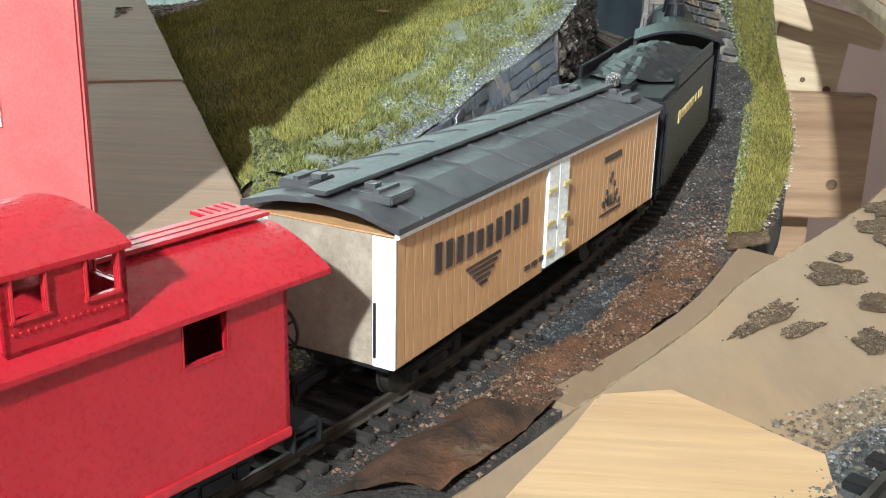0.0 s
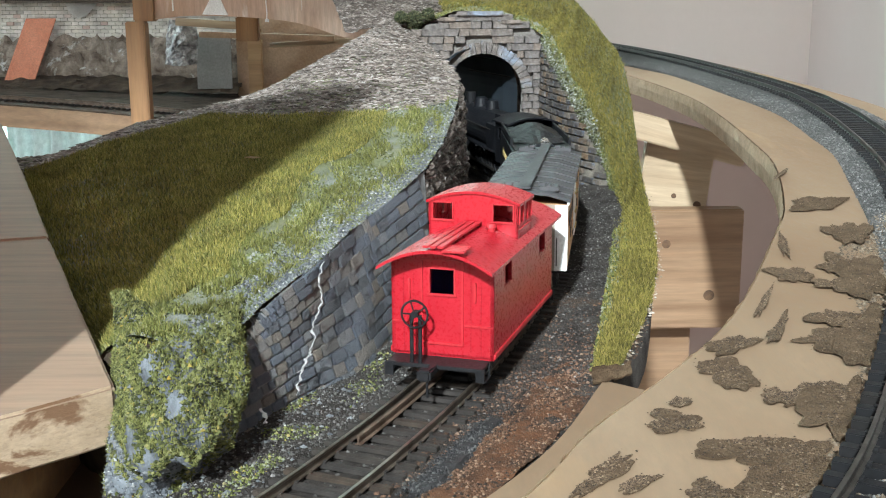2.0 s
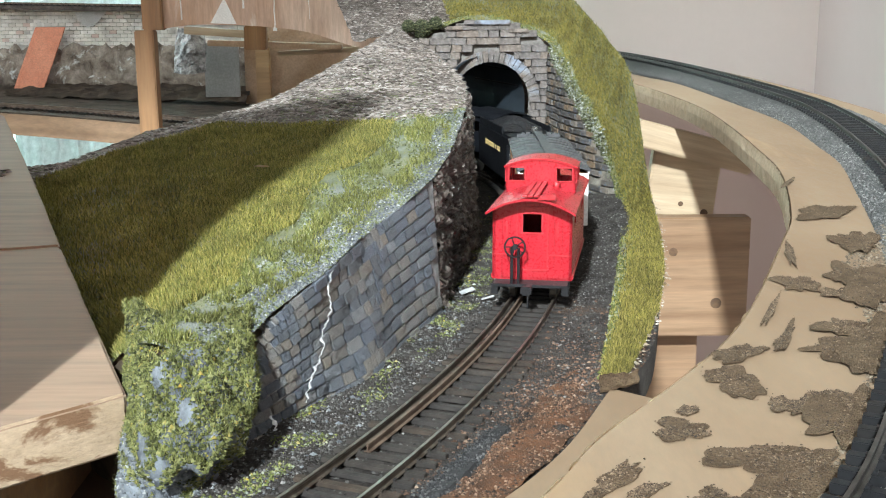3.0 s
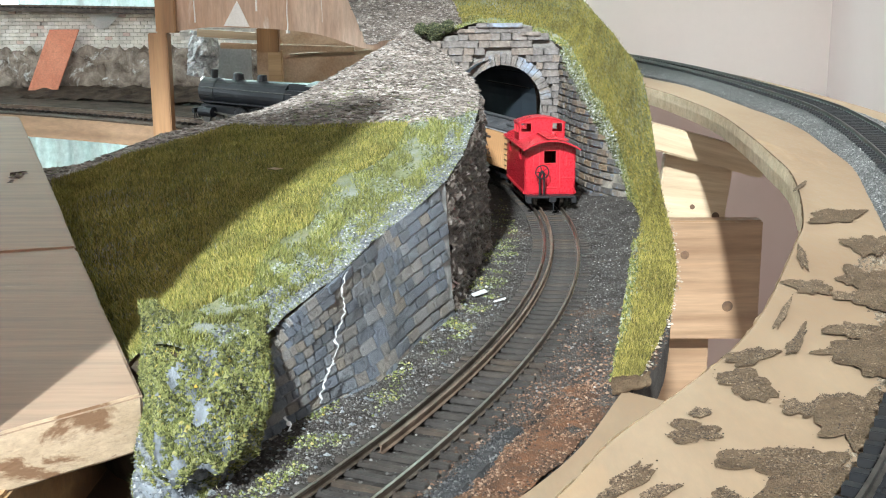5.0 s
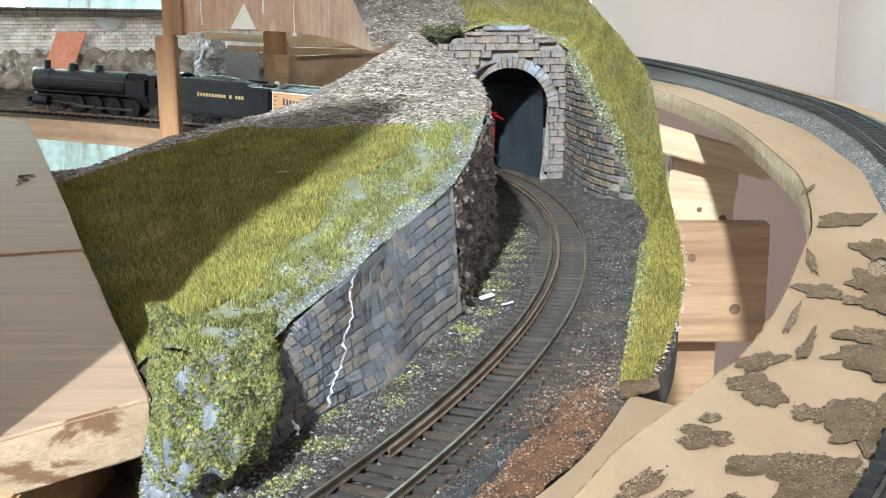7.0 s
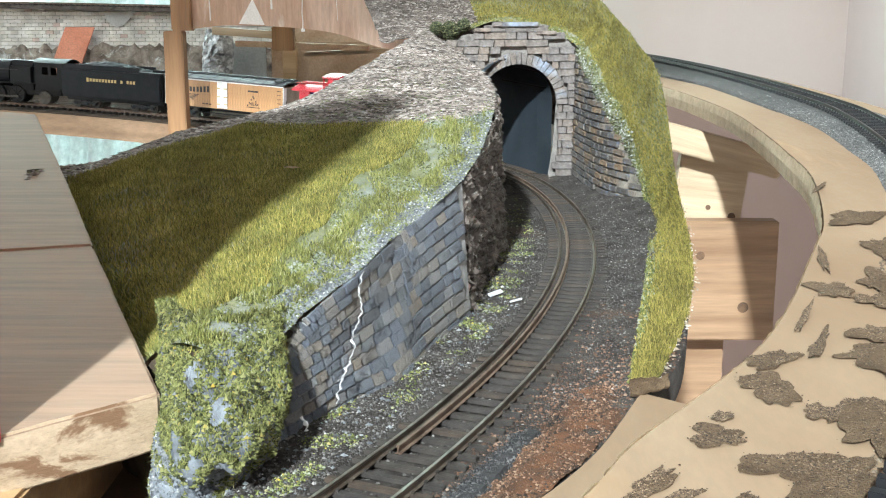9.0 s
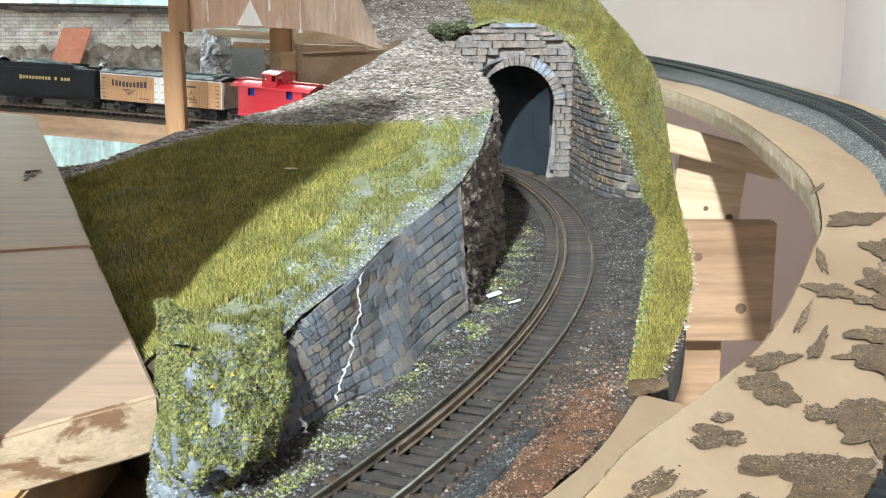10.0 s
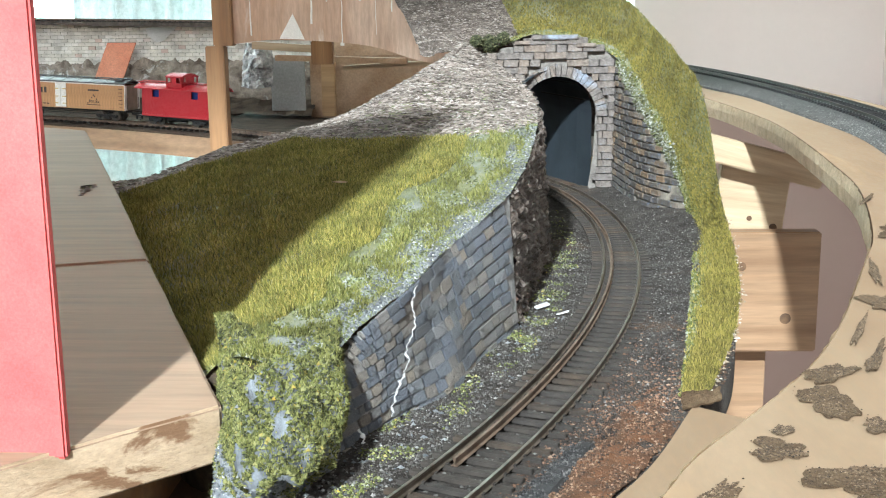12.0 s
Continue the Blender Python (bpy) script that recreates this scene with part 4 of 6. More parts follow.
# ---- behind the hill: embankments, post and fascia ----
bm = bmesh.new()
sweep(bm, [on_line(0.40 + i * 0.02) for i in range(60)], [(-0.035, -0.0045), (0.26, -0.0045), (0.26, -0.009), (-0.035, -0.009)])
tagged(mesh_object("far_trackbed", bm, EARTH_AND_SHADE), "dark trackbed of the far line", kind="structure")
bm = bmesh.new()
sweep(bm, [on_line(0.45 + i * 0.02) for i in range(50)], [(-0.036, -0.006), (-0.026, -0.006), (-0.026, -0.027), (-0.036, -0.027)])
tagged(mesh_object("pine_beam", bm, PINE_BROWN), "pine beam edging the far trackbed", "beam")
track("far_track", [on_line(0.42 + i * 0.008) for i in range(110)], "rusty brown track behind the hill", TIE, 0.0068, rail_mat=RAIL_RUST)

post = thing("wooden_post", "brown stained upright post carrying the upper fascia", "post")
part("lower_post", a_box((-0.2480, 1.0, 0.03), (0.0175, 0.016, 0.152), 0, 0.001), POST_WOOD, post)
part("upper_post", a_box((-0.2400, 1.001, 0.158), (0.018, 0.018, 0.104), 0, 0.001), POST_WOOD, post)

FB = [(-0.232, 1.0, 0.1075), (-0.205, 1.0, 0.1105), (-0.178, 1.0, 0.1105), (-0.138, 1.0, 0.1085), (-0.100, 0.995, 0.1035), (-0.062, 0.985, 0.0920), (-0.030, 0.975, 0.086), (0.0, 0.965, 0.086)]
lo = curve_pts(FB, 50)
bm = bmesh.new()
ring_ = [[bm.verts.new(v) for v in (p, Vector((p.x, p.y, 0.205)), Vector((p.x, p.y + 0.006, 0.205)), p + Vector((0, 0.006, 0.0005)))] for p in lo]
for a, b in zip(ring_, ring_[1:]):
    for k in range(4):
        bm.faces.new((a[k], b[k], b[(k + 1) % 4], a[(k + 1) % 4]))
bmesh.ops.recalc_face_normals(bm, faces=bm.faces)
fascia = tagged(mesh_object("fascia_board", bm, FASCIA), "brown stained fascia board with pale drips and arched lower edge", "fascia")
bm = bmesh.new()
t3 = [bm.verts.new(p) for p in [(-0.1885, 0.9990, 0.112), (-0.165, 0.9990, 0.111), (-0.1755, 0.9990, 0.1345)]]
t4 = [bm.verts.new(v.co + Vector((0, 0.0012, 0))) for v in t3]
bm.faces.new(t3)
for k in range(3):
    bm.faces.new((t3[k], t4[k], t4[(k + 1) % 3], t3[(k + 1) % 3]))
bmesh.ops.recalc_face_normals(bm, faces=bm.faces)
part("white_patch", bm, WHITE, fascia, "white bare triangle")
for i, (x, l, w) in enumerate([(-0.158, 0.05, 0.0010), (-0.144, 0.03, 0.0007), (-0.13, 0.07, 0.0009), (-0.112, 0.03, 0.0008), (-0.098, 0.06, 0.0009), (-0.083, 0.04, 0.0007), (-0.215, 0.06, 0.0007), (-0.060, 0.05, 0.0008)]):
    y = min(lo, key=lambda p: abs(p.x - x)).y - 0.0004
    bm = bmesh.new()
    last = None
    for k in range(9):
        z = 0.175 - l * k / 8
        c = x + 0.0014 * noise.noise(Vector((i, k * 0.6, 0)))
        q = 1.7 * w * (0.6 + 0.6 * (k / 8))
        row_ = [bm.verts.new((c - q, y + 0.001, z)), bm.verts.new((c, y - 0.0002, z)), bm.verts.new((c + q, y + 0.001, z))]
        if last:
            bm.faces.new((last[0], last[1], row_[1], row_[0]))
            bm.faces.new((last[1], last[2], row_[2], row_[1]))
        last = row_
    part("paint_drip", bm, WHITE, fascia, "pale paint drip")
tagged(mesh_object("dark_backboard", a_box((-0.10, 1.42, 0.08), (0.34, 0.008, 0.17), 0, 0.001), BROWN_PAPER), "dark brown backboard behind the fascia", "backboard")

far = thing("brick_embankment", "pale brick sheet wall with torn grey plaster foot", "embankment wall")
bm, _ = loft([[(-0.80, 1.40, 0.055), (-0.50, 1.365, 0.058), (-0.20, 1.33, 0.058)], [(-0.80, 1.41, 0.140), (-0.50, 1.375, 0.1345), (-0.20, 1.34, 0.126)]], 40, 8)
part("sheet", bm, BRICK_JOINT, far)
vs, fs = [], []
for r_ in range(17):
    for c_ in range(66):
        x = -0.80 + (c_ + 0.5 * (r_ % 2)) * 0.0092
        y = 1.40 - (x + 0.80) * 0.1167 + 0.0008 * r_ / 1.7 - 0.0018
        zt = 0.140 - (x + 0.80) * 0.0235
        z = 0.060 + r_ * 0.0046
        if z + 0.004 > zt or random.random() < 0.04:
            continue
        k = len(vs)
        e = random.uniform(0, 0.0006)
        for dx, dz in ((0.0003, 0.0003), (0.0087, 0.0003), (0.0087, 0.0042), (0.0003, 0.0042)):
            vs.append((x + dx, y - e, z + dz))
        for dx, dz in ((0, 0), (0.009, 0), (0.009, 0.0045), (0, 0.0045)):
            vs.append((x + dx, y + 0.002, z + dz))
        fs += [(k, k + 1, k + 2, k + 3), (k, k + 4, k + 5, k + 1), (k + 1, k + 5, k + 6, k + 2), (k + 2, k + 6, k + 7, k + 3), (k + 3, k + 7, k + 4, k)]
BRICK_BITS = island_surf("pale_bricks", [(0.0, (0.66, 0.63, 0.57)), (0.5, (0.76, 0.74, 0.68)), (0.9, (0.82, 0.80, 0.76)), (1.0, (0.64, 0.50, 0.44))])
stuff("brickwork", vs, fs, BRICK_BITS, "pale moulded brickwork", far)
bm, _ = loft([[(-0.80, 1.385, 0.03), (-0.50, 1.35, 0.034), (-0.20, 1.31, 0.030)], [(-0.80, 1.375, 0.05), (-0.50, 1.345, 0.052), (-0.20, 1.31, 0.052)], [(-0.80, 1.393, 0.088), (-0.50, 1.360, 0.086), (-0.20, 1.320, 0.088)]], 190, 34, 0.008, 95)
part("plaster_foot", bm, CRUMPLED, far, "torn brown and white crumpled plaster foot")
bm, _ = loft([[(-0.85, 1.30, 0.036), (-0.50, 1.28, 0.030), (-0.20, 1.24, 0.024)], [(-0.80, 1.39, 0.046), (-0.50, 1.355, 0.042), (-0.20, 1.315, 0.042)]], 60, 14, 0.004, 90)
part("soil_bank", bm, EARTH_AND_SHADE, far, "dark soil bank")
bm = a_box((-0.4650, 1.333, 0.0665), (0.0365, 0.002, 0.0870), 0, 0.0005)
for v in bm.verts:
    v.co.x += (v.co.z - 0.0665) * 0.34
    v.co.y += (v.co.z - 0.0665) * 0.28
tagged(mesh_object("salmon_card", bm, SALMON), "salmon coloured card strip leaning on the embankment", "card")
bm = bmesh.new()
f = bm.faces.new([bm.verts.new((x, 1.350 - 0.02 * (x + 0.4), z)) for x, z in ((-0.421, 0.1275), (-0.380, 0.1305), (-0.386, 0.124), (-0.398, 0.112), (-0.407, 0.1095), (-0.418, 0.118))])
bmesh.ops.solidify(bm, geom=[f], thickness=0.001)
tagged(mesh_object("paper_scrap", bm, WHITE), "torn white paper scrap on the brick sheet", "paper")

# upper line along the top of the embankment
upper = [Vector((-0.9 + i * 0.02, 1.405 - (-0.9 + i * 0.02 + 0.8) * 0.1167, 0.1475 - (i * 0.02 - 0.1) * 0.0235)) for i in range(36)]
bm = bmesh.new()
sweep(bm, upper, [(-0.02, -0.004), (0.022, -0.004), (0.022, -0.0085), (-0.02, -0.0085)])
tagged(mesh_object("upper_trackbed", bm, BARK), "dark trackbed along the top of the embankment", kind="structure")
track("top_track", upper, "dark track along the top of the embankment", TIE, 0.0068, rail_mat=RAIL_RUST)

# oddments under the fascia
tagged(mesh_object("grey_card", a_box((-0.228, 1.262, 0.060), (0.040, 0.004, 0.062), 0, 0.0005), GREY_CARD), "grey card panel standing under the fascia", "card")
tagged(mesh_object("painted_card", a_box((-0.140, 1.285, 0.055), (0.13, 0.006, 0.075), 0, 0.0005), BROWN_PAPER), "brown painted panel under the fascia", "panel")
tagged(mesh_object("pale_strut", a_box((-0.180, 1.262, 0.060), (0.016, 0.012, 0.075), 0, 0.001), PINE), "pine strut under the fascia", "strut")
tagged(mesh_object("hanging_block", a_box((-0.163, 1.10, 0.098), (0.022, 0.014, 0.024), 0, 0.001), POST_WOOD), "brown wooden block under the fascia", "block")
for i, (x, z, l, h, rot) in enumerate([(-0.150, 0.090, 0.14, 0.006, 2), (-0.10, 0.083, 0.10, 0.005, -3), (-0.215, 0.103, 0.075, 0.008, 4)]):
    ob = tagged(mesh_object("wood_strip", a_box((0, 0, 0), (l, 0.02, h), 0, 0.0006), PINE_PALE if i else BROWN_PAPER), "rough wooden strip under the fascia", "strip")
    ob.matrix_basis = pose(x, 1.15 + 0.02 * i, z, 0, rot, 0)
bm, _ = loft([[(-0.27, 1.20, 0.06), (-0.255, 1.19, 0.058), (-0.235, 1.2, 0.06)], [(-0.27, 1.21, 0.085), (-0.25, 1.195, 0.084), (-0.235, 1.21, 0.082)], [(-0.268, 1.22, 0.108), (-0.25, 1.21, 0.107), (-0.238, 1.22, 0.105)]], 30, 30, 0.006, 160, up=(0, -1, 0))
tagged(mesh_object("plaster_rock", bm, ROCKY_GREY), "grey white plaster rock casting under the fascia", "rock casting")


# ---- the train ----
def bogie(parent, x, wheel_r=0.0048, base=0.011):
    t = part("bogie", a_box((x, 0, 0.0065), (0.006, 0.014, 0.003), 0, 0.0003), BLACK, parent, "black bogie")
    for sy in (-1, 1):
        bm = bmesh.new()
        box(bm, (x, sy * 0.0115, 0.0056), (base + 0.006, 0.0016, 0.0022), 0, 0.0003)
        box(bm, (x, sy * 0.0117, 0.0042), (0.007, 0.0018, 0.0030), 0, 0.0004)
        for e in (-1, 1):
            box(bm, (x + e * base / 2, sy * 0.0118, 0.0046), (0.0034, 0.002, 0.003), 0, 0.0004)
        part("side_frame", bm, BLACK, t)
        for e in (-1, 1):
            bm = bmesh.new()
            c = Vector((x + e * base / 2, sy * 0.0083, wheel_r))
            cyl(bm, c - Vector((0, 0.0011, 0)), c + Vector((0, 0.0011, 0)), wheel_r, seg=18)
            cyl(bm, c - Vector((0, sy * 0.0011 + 0.0002, 0)), c - Vector((0, sy * 0.0011 - 0.0004, 0)), wheel_r + 0.0005, seg=18)
            part("wheel", bm, STEEL, t)
    return t


def coupler(parent, x, d):
    bm = a_box((x + d * 0.004, 0, 0.0078), (0.009, 0.0022, 0.0024), 0, 0.0003)
    box(bm, (x + d * 0.0085, 0.0006, 0.0078), (0.0035, 0.0042, 0.0034), 0, 0.0006)
    cyl(bm, (x + d * 0.0085, 0, 0.0065), (x + d * 0.0085, 0, 0.001), 0.0004, seg=6)
    return part("coupler", bm, BLACK, parent, "black metal coupler")


def arched_roof(x0, x1, half, z0, rise, thick, seg=14, droop=0.0):
    """A roof sheet, arched across."""
    bm = bmesh.new()
    rings = []
    for x in (x0, x1):
        up = [(half * (2 * k / seg - 1), z0 + rise * (1 - (2 * k / seg - 1) ** 2)) for k in range(seg + 1)]
        lo = [(y, z - thick) for y, z in reversed(up)]
        rings.append([bm.verts.new((x, y, z)) for y, z in up + lo])
    a, b = rings
    n_ = len(a)
    for j in range(n_):
        bm.faces.new((a[j], b[j], b[(j + 1) % n_], a[(j + 1) % n_]))
    bm.faces.new(a)
    bm.faces.new(b[::-1])
    bmesh.ops.recalc_face_normals(bm, faces=bm.faces)
    return bm


def panel_with_holes(plane, at, thick, u0, u1, w0, w1, holes, arch=0.0):
    """A wall panel with window holes. plane 'x': stands across the car at x = at, u is y; 'y': along it at y = at, u is x. arch: rise of its top."""
    us = sorted({u0, u1, *[h for q in holes for h in q[:2]], *([u0 + (u1 - u0) * k / 12 for k in range(13)] if arch else [])})
    ws = sorted({w0, w1, *[h for q in holes for h in q[2:]]})
    bm = bmesh.new()
    vs = {}

    def vert(u, w):
        if (u, w) not in vs:
            z = w
            if arch and w == w1:
                q = (2 * (u - u0) / (u1 - u0) - 1)
                z = w + arch * (1 - q * q)
            vs[u, w] = bm.verts.new((at, u, z) if plane == "x" else (u, at, z))
        return vs[u, w]

    for a, b in zip(us, us[1:]):
        for c, d in zip(ws, ws[1:]):
            mu, mw = (a + b) / 2, (c + d) / 2
            if any(h[0] < mu < h[1] and h[2] < mw < h[3] for h in holes):
                continue
            bm.faces.new((vert(a, c), vert(b, c), vert(b, d), vert(a, d)))
    bmesh.ops.recalc_face_normals(bm, faces=bm.faces)
    bmesh.ops.solidify(bm, geom=bm.faces[:], thickness=thick)
    return bm


def frame_round(plane, at, h, w, d):
    """A thin raised frame round a window hole."""
    bm = bmesh.new()
    u0, u1, z0, z1 = h
    for c, s in (((u0 - w / 2, (z0 + z1) / 2), (w, z1 - z0 + 2 * w)), ((u1 + w / 2, (z0 + z1) / 2), (w, z1 - z0 + 2 * w)), (((u0 + u1) / 2, z1 + w / 2), (u1 - u0, w)), (((u0 + u1) / 2, z0 - w / 2), (u1 - u0 + 3 * w, w * 1.3))):
        if plane == "x":
            box(bm, (at, c[0], c[1]), (d, s[0], s[1]), 0, 0.00015)
        else:
            box(bm, (c[0], at, c[1]), (s[0], d, s[1]), 0, 0.00015)
    return bm


def rivets(plane, at, rows_uv):
    bm = bmesh.new()
    for u, z in rows_uv:
        p = (at, u, z) if plane == "x" else (u, at, z)
        bmesh.ops.create_icosphere(bm, subdivisions=1, radius=0.00022, matrix=Matrix.Translation(p))
    return bm


def caboose():
    t = thing("caboose", "bright red plastic caboose with cupola and black underframe", "caboose", "train")
    L, W, Z0, Z1 = 0.080, 0.0315, 0.0088, 0.0366
    hx, hy = L / 2, W / 2
    rise = 0.0052
    body = part("body", a_box((0, 0, Z0 + 0.0006), (L, W, 0.0012), 0, 0.0002), RED, t)
    for sy in (-1, 1):
        holes = [(0.0192, 0.0272, 0.0286, 0.0358), (-0.0274, -0.0198, 0.0286, 0.0358)]
        part("side_wall", panel_with_holes("y", sy * hy, 0.0010, -hx, hx, Z0, Z1, holes), RED, body)
        for h in holes:
            part("window_frame", frame_round("y", sy * (hy - 0.0003), h, 0.0005, 0.0009), RED, body)
        part("sill_strip", a_box((0, sy * (hy + 0.0002), Z0 + 0.0012), (L, 0.0006, 0.0016), 0, 0.0001), RED_TRIM, body)
    for sx in (-1, 1):
        hole = (-0.0036, 0.0036, 0.0279, 0.0353)
        part("end_wall", panel_with_holes("x", sx * hx, 0.0008, -hy, hy, Z0, Z1, [hole], arch=rise), RED, body)
        part("door_frame", frame_round("x", sx * (hx + 0.0001), hole, 0.0006, 0.0008), RED_TRIM, body)
        bm = bmesh.new()
        for y in (-0.0062, 0.0062):
            box(bm, (sx * (hx + 0.0002), y, 0.0254), (0.0006, 0.0006, 0.0252), 0, 0.0001)
        box(bm, (sx * (hx + 0.0002), 0, 0.0380), (0.0006, 0.0125, 0.0006), 0, 0.0001)
        box(bm, (sx * (hx + 0.0002), 0, 0.0128), (0.0006, 0.0125, 0.0006), 0, 0.0001)
        for y in (-0.0112, 0.0112):
            box(bm, (sx * (hx + 0.0002), y, 0.0188), (0.0005, 0.0088, 0.0006), 0, 0.0001)
            box(bm, (sx * (hx + 0.0003), y * 0.9, 0.0290), (0.0008, 0.0008, 0.0062), 0, 0.0002)
        part("door_moulding", bm, RED_TRIM, body)
        pts = [(y, 0.0105 + 0.0011 * k) for y in (-0.0147, -0.0119, -0.0088, 0.0088, 0.0119, 0.0147) for k in range(22)]
        part("rivet_row", rivets("x", sx * (hx + 0.0004), pts), RED_TRIM, body)
    part("inner_lining", a_box((0, 0.0118, 0.0235), (L - 0.006, 0.0005, 0.0240)), BLUE, t, "deep blue plastic lining seen through the windows")
    part("floor", a_box((0, 0, Z0 - 0.0006), (L + 0.017, W * 0.93, 0.0012), 0, 0.0002), BLACK, t, "black floor with end platforms")
    roof = part("roof", arched_roof(-hx - 0.0085, hx + 0.0085, hy + 0.0016, Z1 + 0.0004, rise + 0.0004, 0.0009), RED, t, smooth=False)
    for k in (-1, 0, 1):
        for a, b in ((-hx - 0.0085, -0.0080), (0.0115, hx + 0.0085)):
            part("running_board", a_box(((a + b) / 2, k * 0.0022, Z1 + rise + 0.0018), (b - a, 0.0019, 0.0007), 0, 0.00015), RED_TRIM, roof)
    for a in (-hx - 0.0055, hx + 0.0055):
        bm = bmesh.new()
        for k in range(5):
            box(bm, (a - 0.0035 + k * 0.00175, 0.0062 if a > 0 else -0.0062, Z1 + rise + 0.0010), (0.0013, 0.0066, 0.0007), 0, 0.0001)
        part("roof_step", bm, RED_TRIM, roof)
    # cupola
    cx0, cx1, ch, cz = -0.0076, 0.0110, 0.0147, 0.0500
    cup = part("cupola", a_box(((cx0 + cx1) / 2, 0, Z1 + 0.0022), (cx1 - cx0, 2 * ch, 0.0010)), RED, t)
    for x in (cx0, cx1):
        holes = [(-0.0131, -0.0068, 0.0440, 0.0493), (0.0068, 0.0131, 0.0440, 0.0493)]
        part("cupola_end", panel_with_holes("x", x, 0.0007, -ch, ch, Z1 + 0.0005, cz, holes, arch=0.0030), RED, cup)
        for h in holes:
            part("window_frame", frame_round("x", x + (0.0003 if x > 0 else -0.0003), h, 0.0005, 0.0006), RED_TRIM, cup)
    for sy in (-1, 1):
        holes = [(cx0 + 0.0016, cx0 + 0.0060, 0.0436, 0.0489), (cx1 - 0.0062, cx1 - 0.0016, 0.0436, 0.0489)]
        part("cupola_side", panel_with_holes("y", sy * ch, 0.0007, cx0, cx1, Z1 - 0.0005, cz, holes), RED, cup)
        for h in holes:
            part("window_frame", frame_round("y", sy * (ch + 0.0002), h, 0.0005, 0.0006), RED_TRIM, cup)
        part("rivet_row", rivets("y", sy * (ch + 0.0003), [(cx0 + 0.0010 + k * 0.0011, 0.0418) for k in range(16)]), RED_TRIM, cup)
    part("cupola_roof", arched_roof(cx0 - 0.0007, cx1 + 0.0007, ch + 0.0007, cz, 0.0034, 0.0008), RED, cup)
    bm = bmesh.new()
    cyl(bm, (-0.0110, -0.0070, Z1 + 0.0018), (-0.0110, -0.0070, Z1 + 0.0070), 0.0014, 0.0013, 14)
    cyl(bm, (-0.0110, -0.0070, Z1 + 0.0062), (-0.0110, -0.0070, Z1 + 0.0074), 0.0018, 0.0015, 14)
    part("smoke_jack", bm, RED_TRIM, t)
    # platforms, brake stands and steps
    for sx in (-1, 1):
        st = part("brake_stand", cyl(cyl(bmesh.new(), (sx * (hx + 0.0068), -sx * 0.0046, Z0), (sx * (hx + 0.0068), -sx * 0.0046, 0.0230), 0.0006, seg=8), (sx * (hx + 0.0068), -sx * 0.0072, Z0), (sx * (hx + 0.0068), -sx * 0.0072, 0.0230), 0.0006, seg=8), BLACK, t, "black brake stand")
        bm = ring(bmesh.new(), (sx * (hx + 0.0078), -sx * 0.0059, 0.0234), (1, 0, 0), 0.0040, 0.00034)
        for k in range(5):
            a = k * 1.2566
            cyl(bm, (sx * (hx + 0.0078), -sx * 0.0059, 0.0234), (sx * (hx + 0.0078), -sx * 0.0059 + 0.0040 * math.cos(a), 0.0234 + 0.0040 * math.sin(a)), 0.00024, seg=6)
        cyl(bm, (sx * (hx + 0.0064), -sx * 0.0059, 0.0234), (sx * (hx + 0.0082), -sx * 0.0059, 0.0234), 0.0011, seg=10)
        part("brake_wheel", bm, BLACK, st)
        for sy in (-1, 1):
            bm = bmesh.new()
            for k in range(2):
                box(bm, (sx * (hx + 0.0048), sy * (0.0135 + 0.0006 * k), 0.0068 - 0.002 * k), (0.0050, 0.0024, 0.0004))
            box(bm, (sx * (hx + 0.0016), sy * 0.0138, 0.0066), (0.0005, 0.0026, 0.0040))
            box(bm, (sx * (hx + 0.0080), sy * 0.0138, 0.0066), (0.0005, 0.0026, 0.0040))
            part("steps", bm, BLACK, t)
        coupler(t, sx * (hx + 0.006), sx)
        bogie(t, sx * 0.0265)
    bm = a_box((0, 0, 0.0070), (0.03, 0.016, 0.003), 0, 0.0003)
    cyl(bm, (-0.008, 0.006, 0.0058), (0.008, 0.006, 0.0058), 0.0022)
    part("underframe", bm, BLACK, t)
    return t


def text_mesh(word, size, material, name, parent, m):
    cu = bpy.data.curves.new(name, "FONT")
    cu.body, cu.size, cu.extrude, cu.align_x, cu.align_y = word, size, 0.00008, "CENTER", "CENTER"
    tmp = bpy.data.objects.new("tmp", cu)
    me = bpy.data.meshes.new_from_object(tmp)
    bpy.data.objects.remove(tmp)
    me.materials.clear()
    me.materials.append(material)
    ob = new(name, me)
    ob.parent = parent
    ob.matrix_basis = m
    return ob


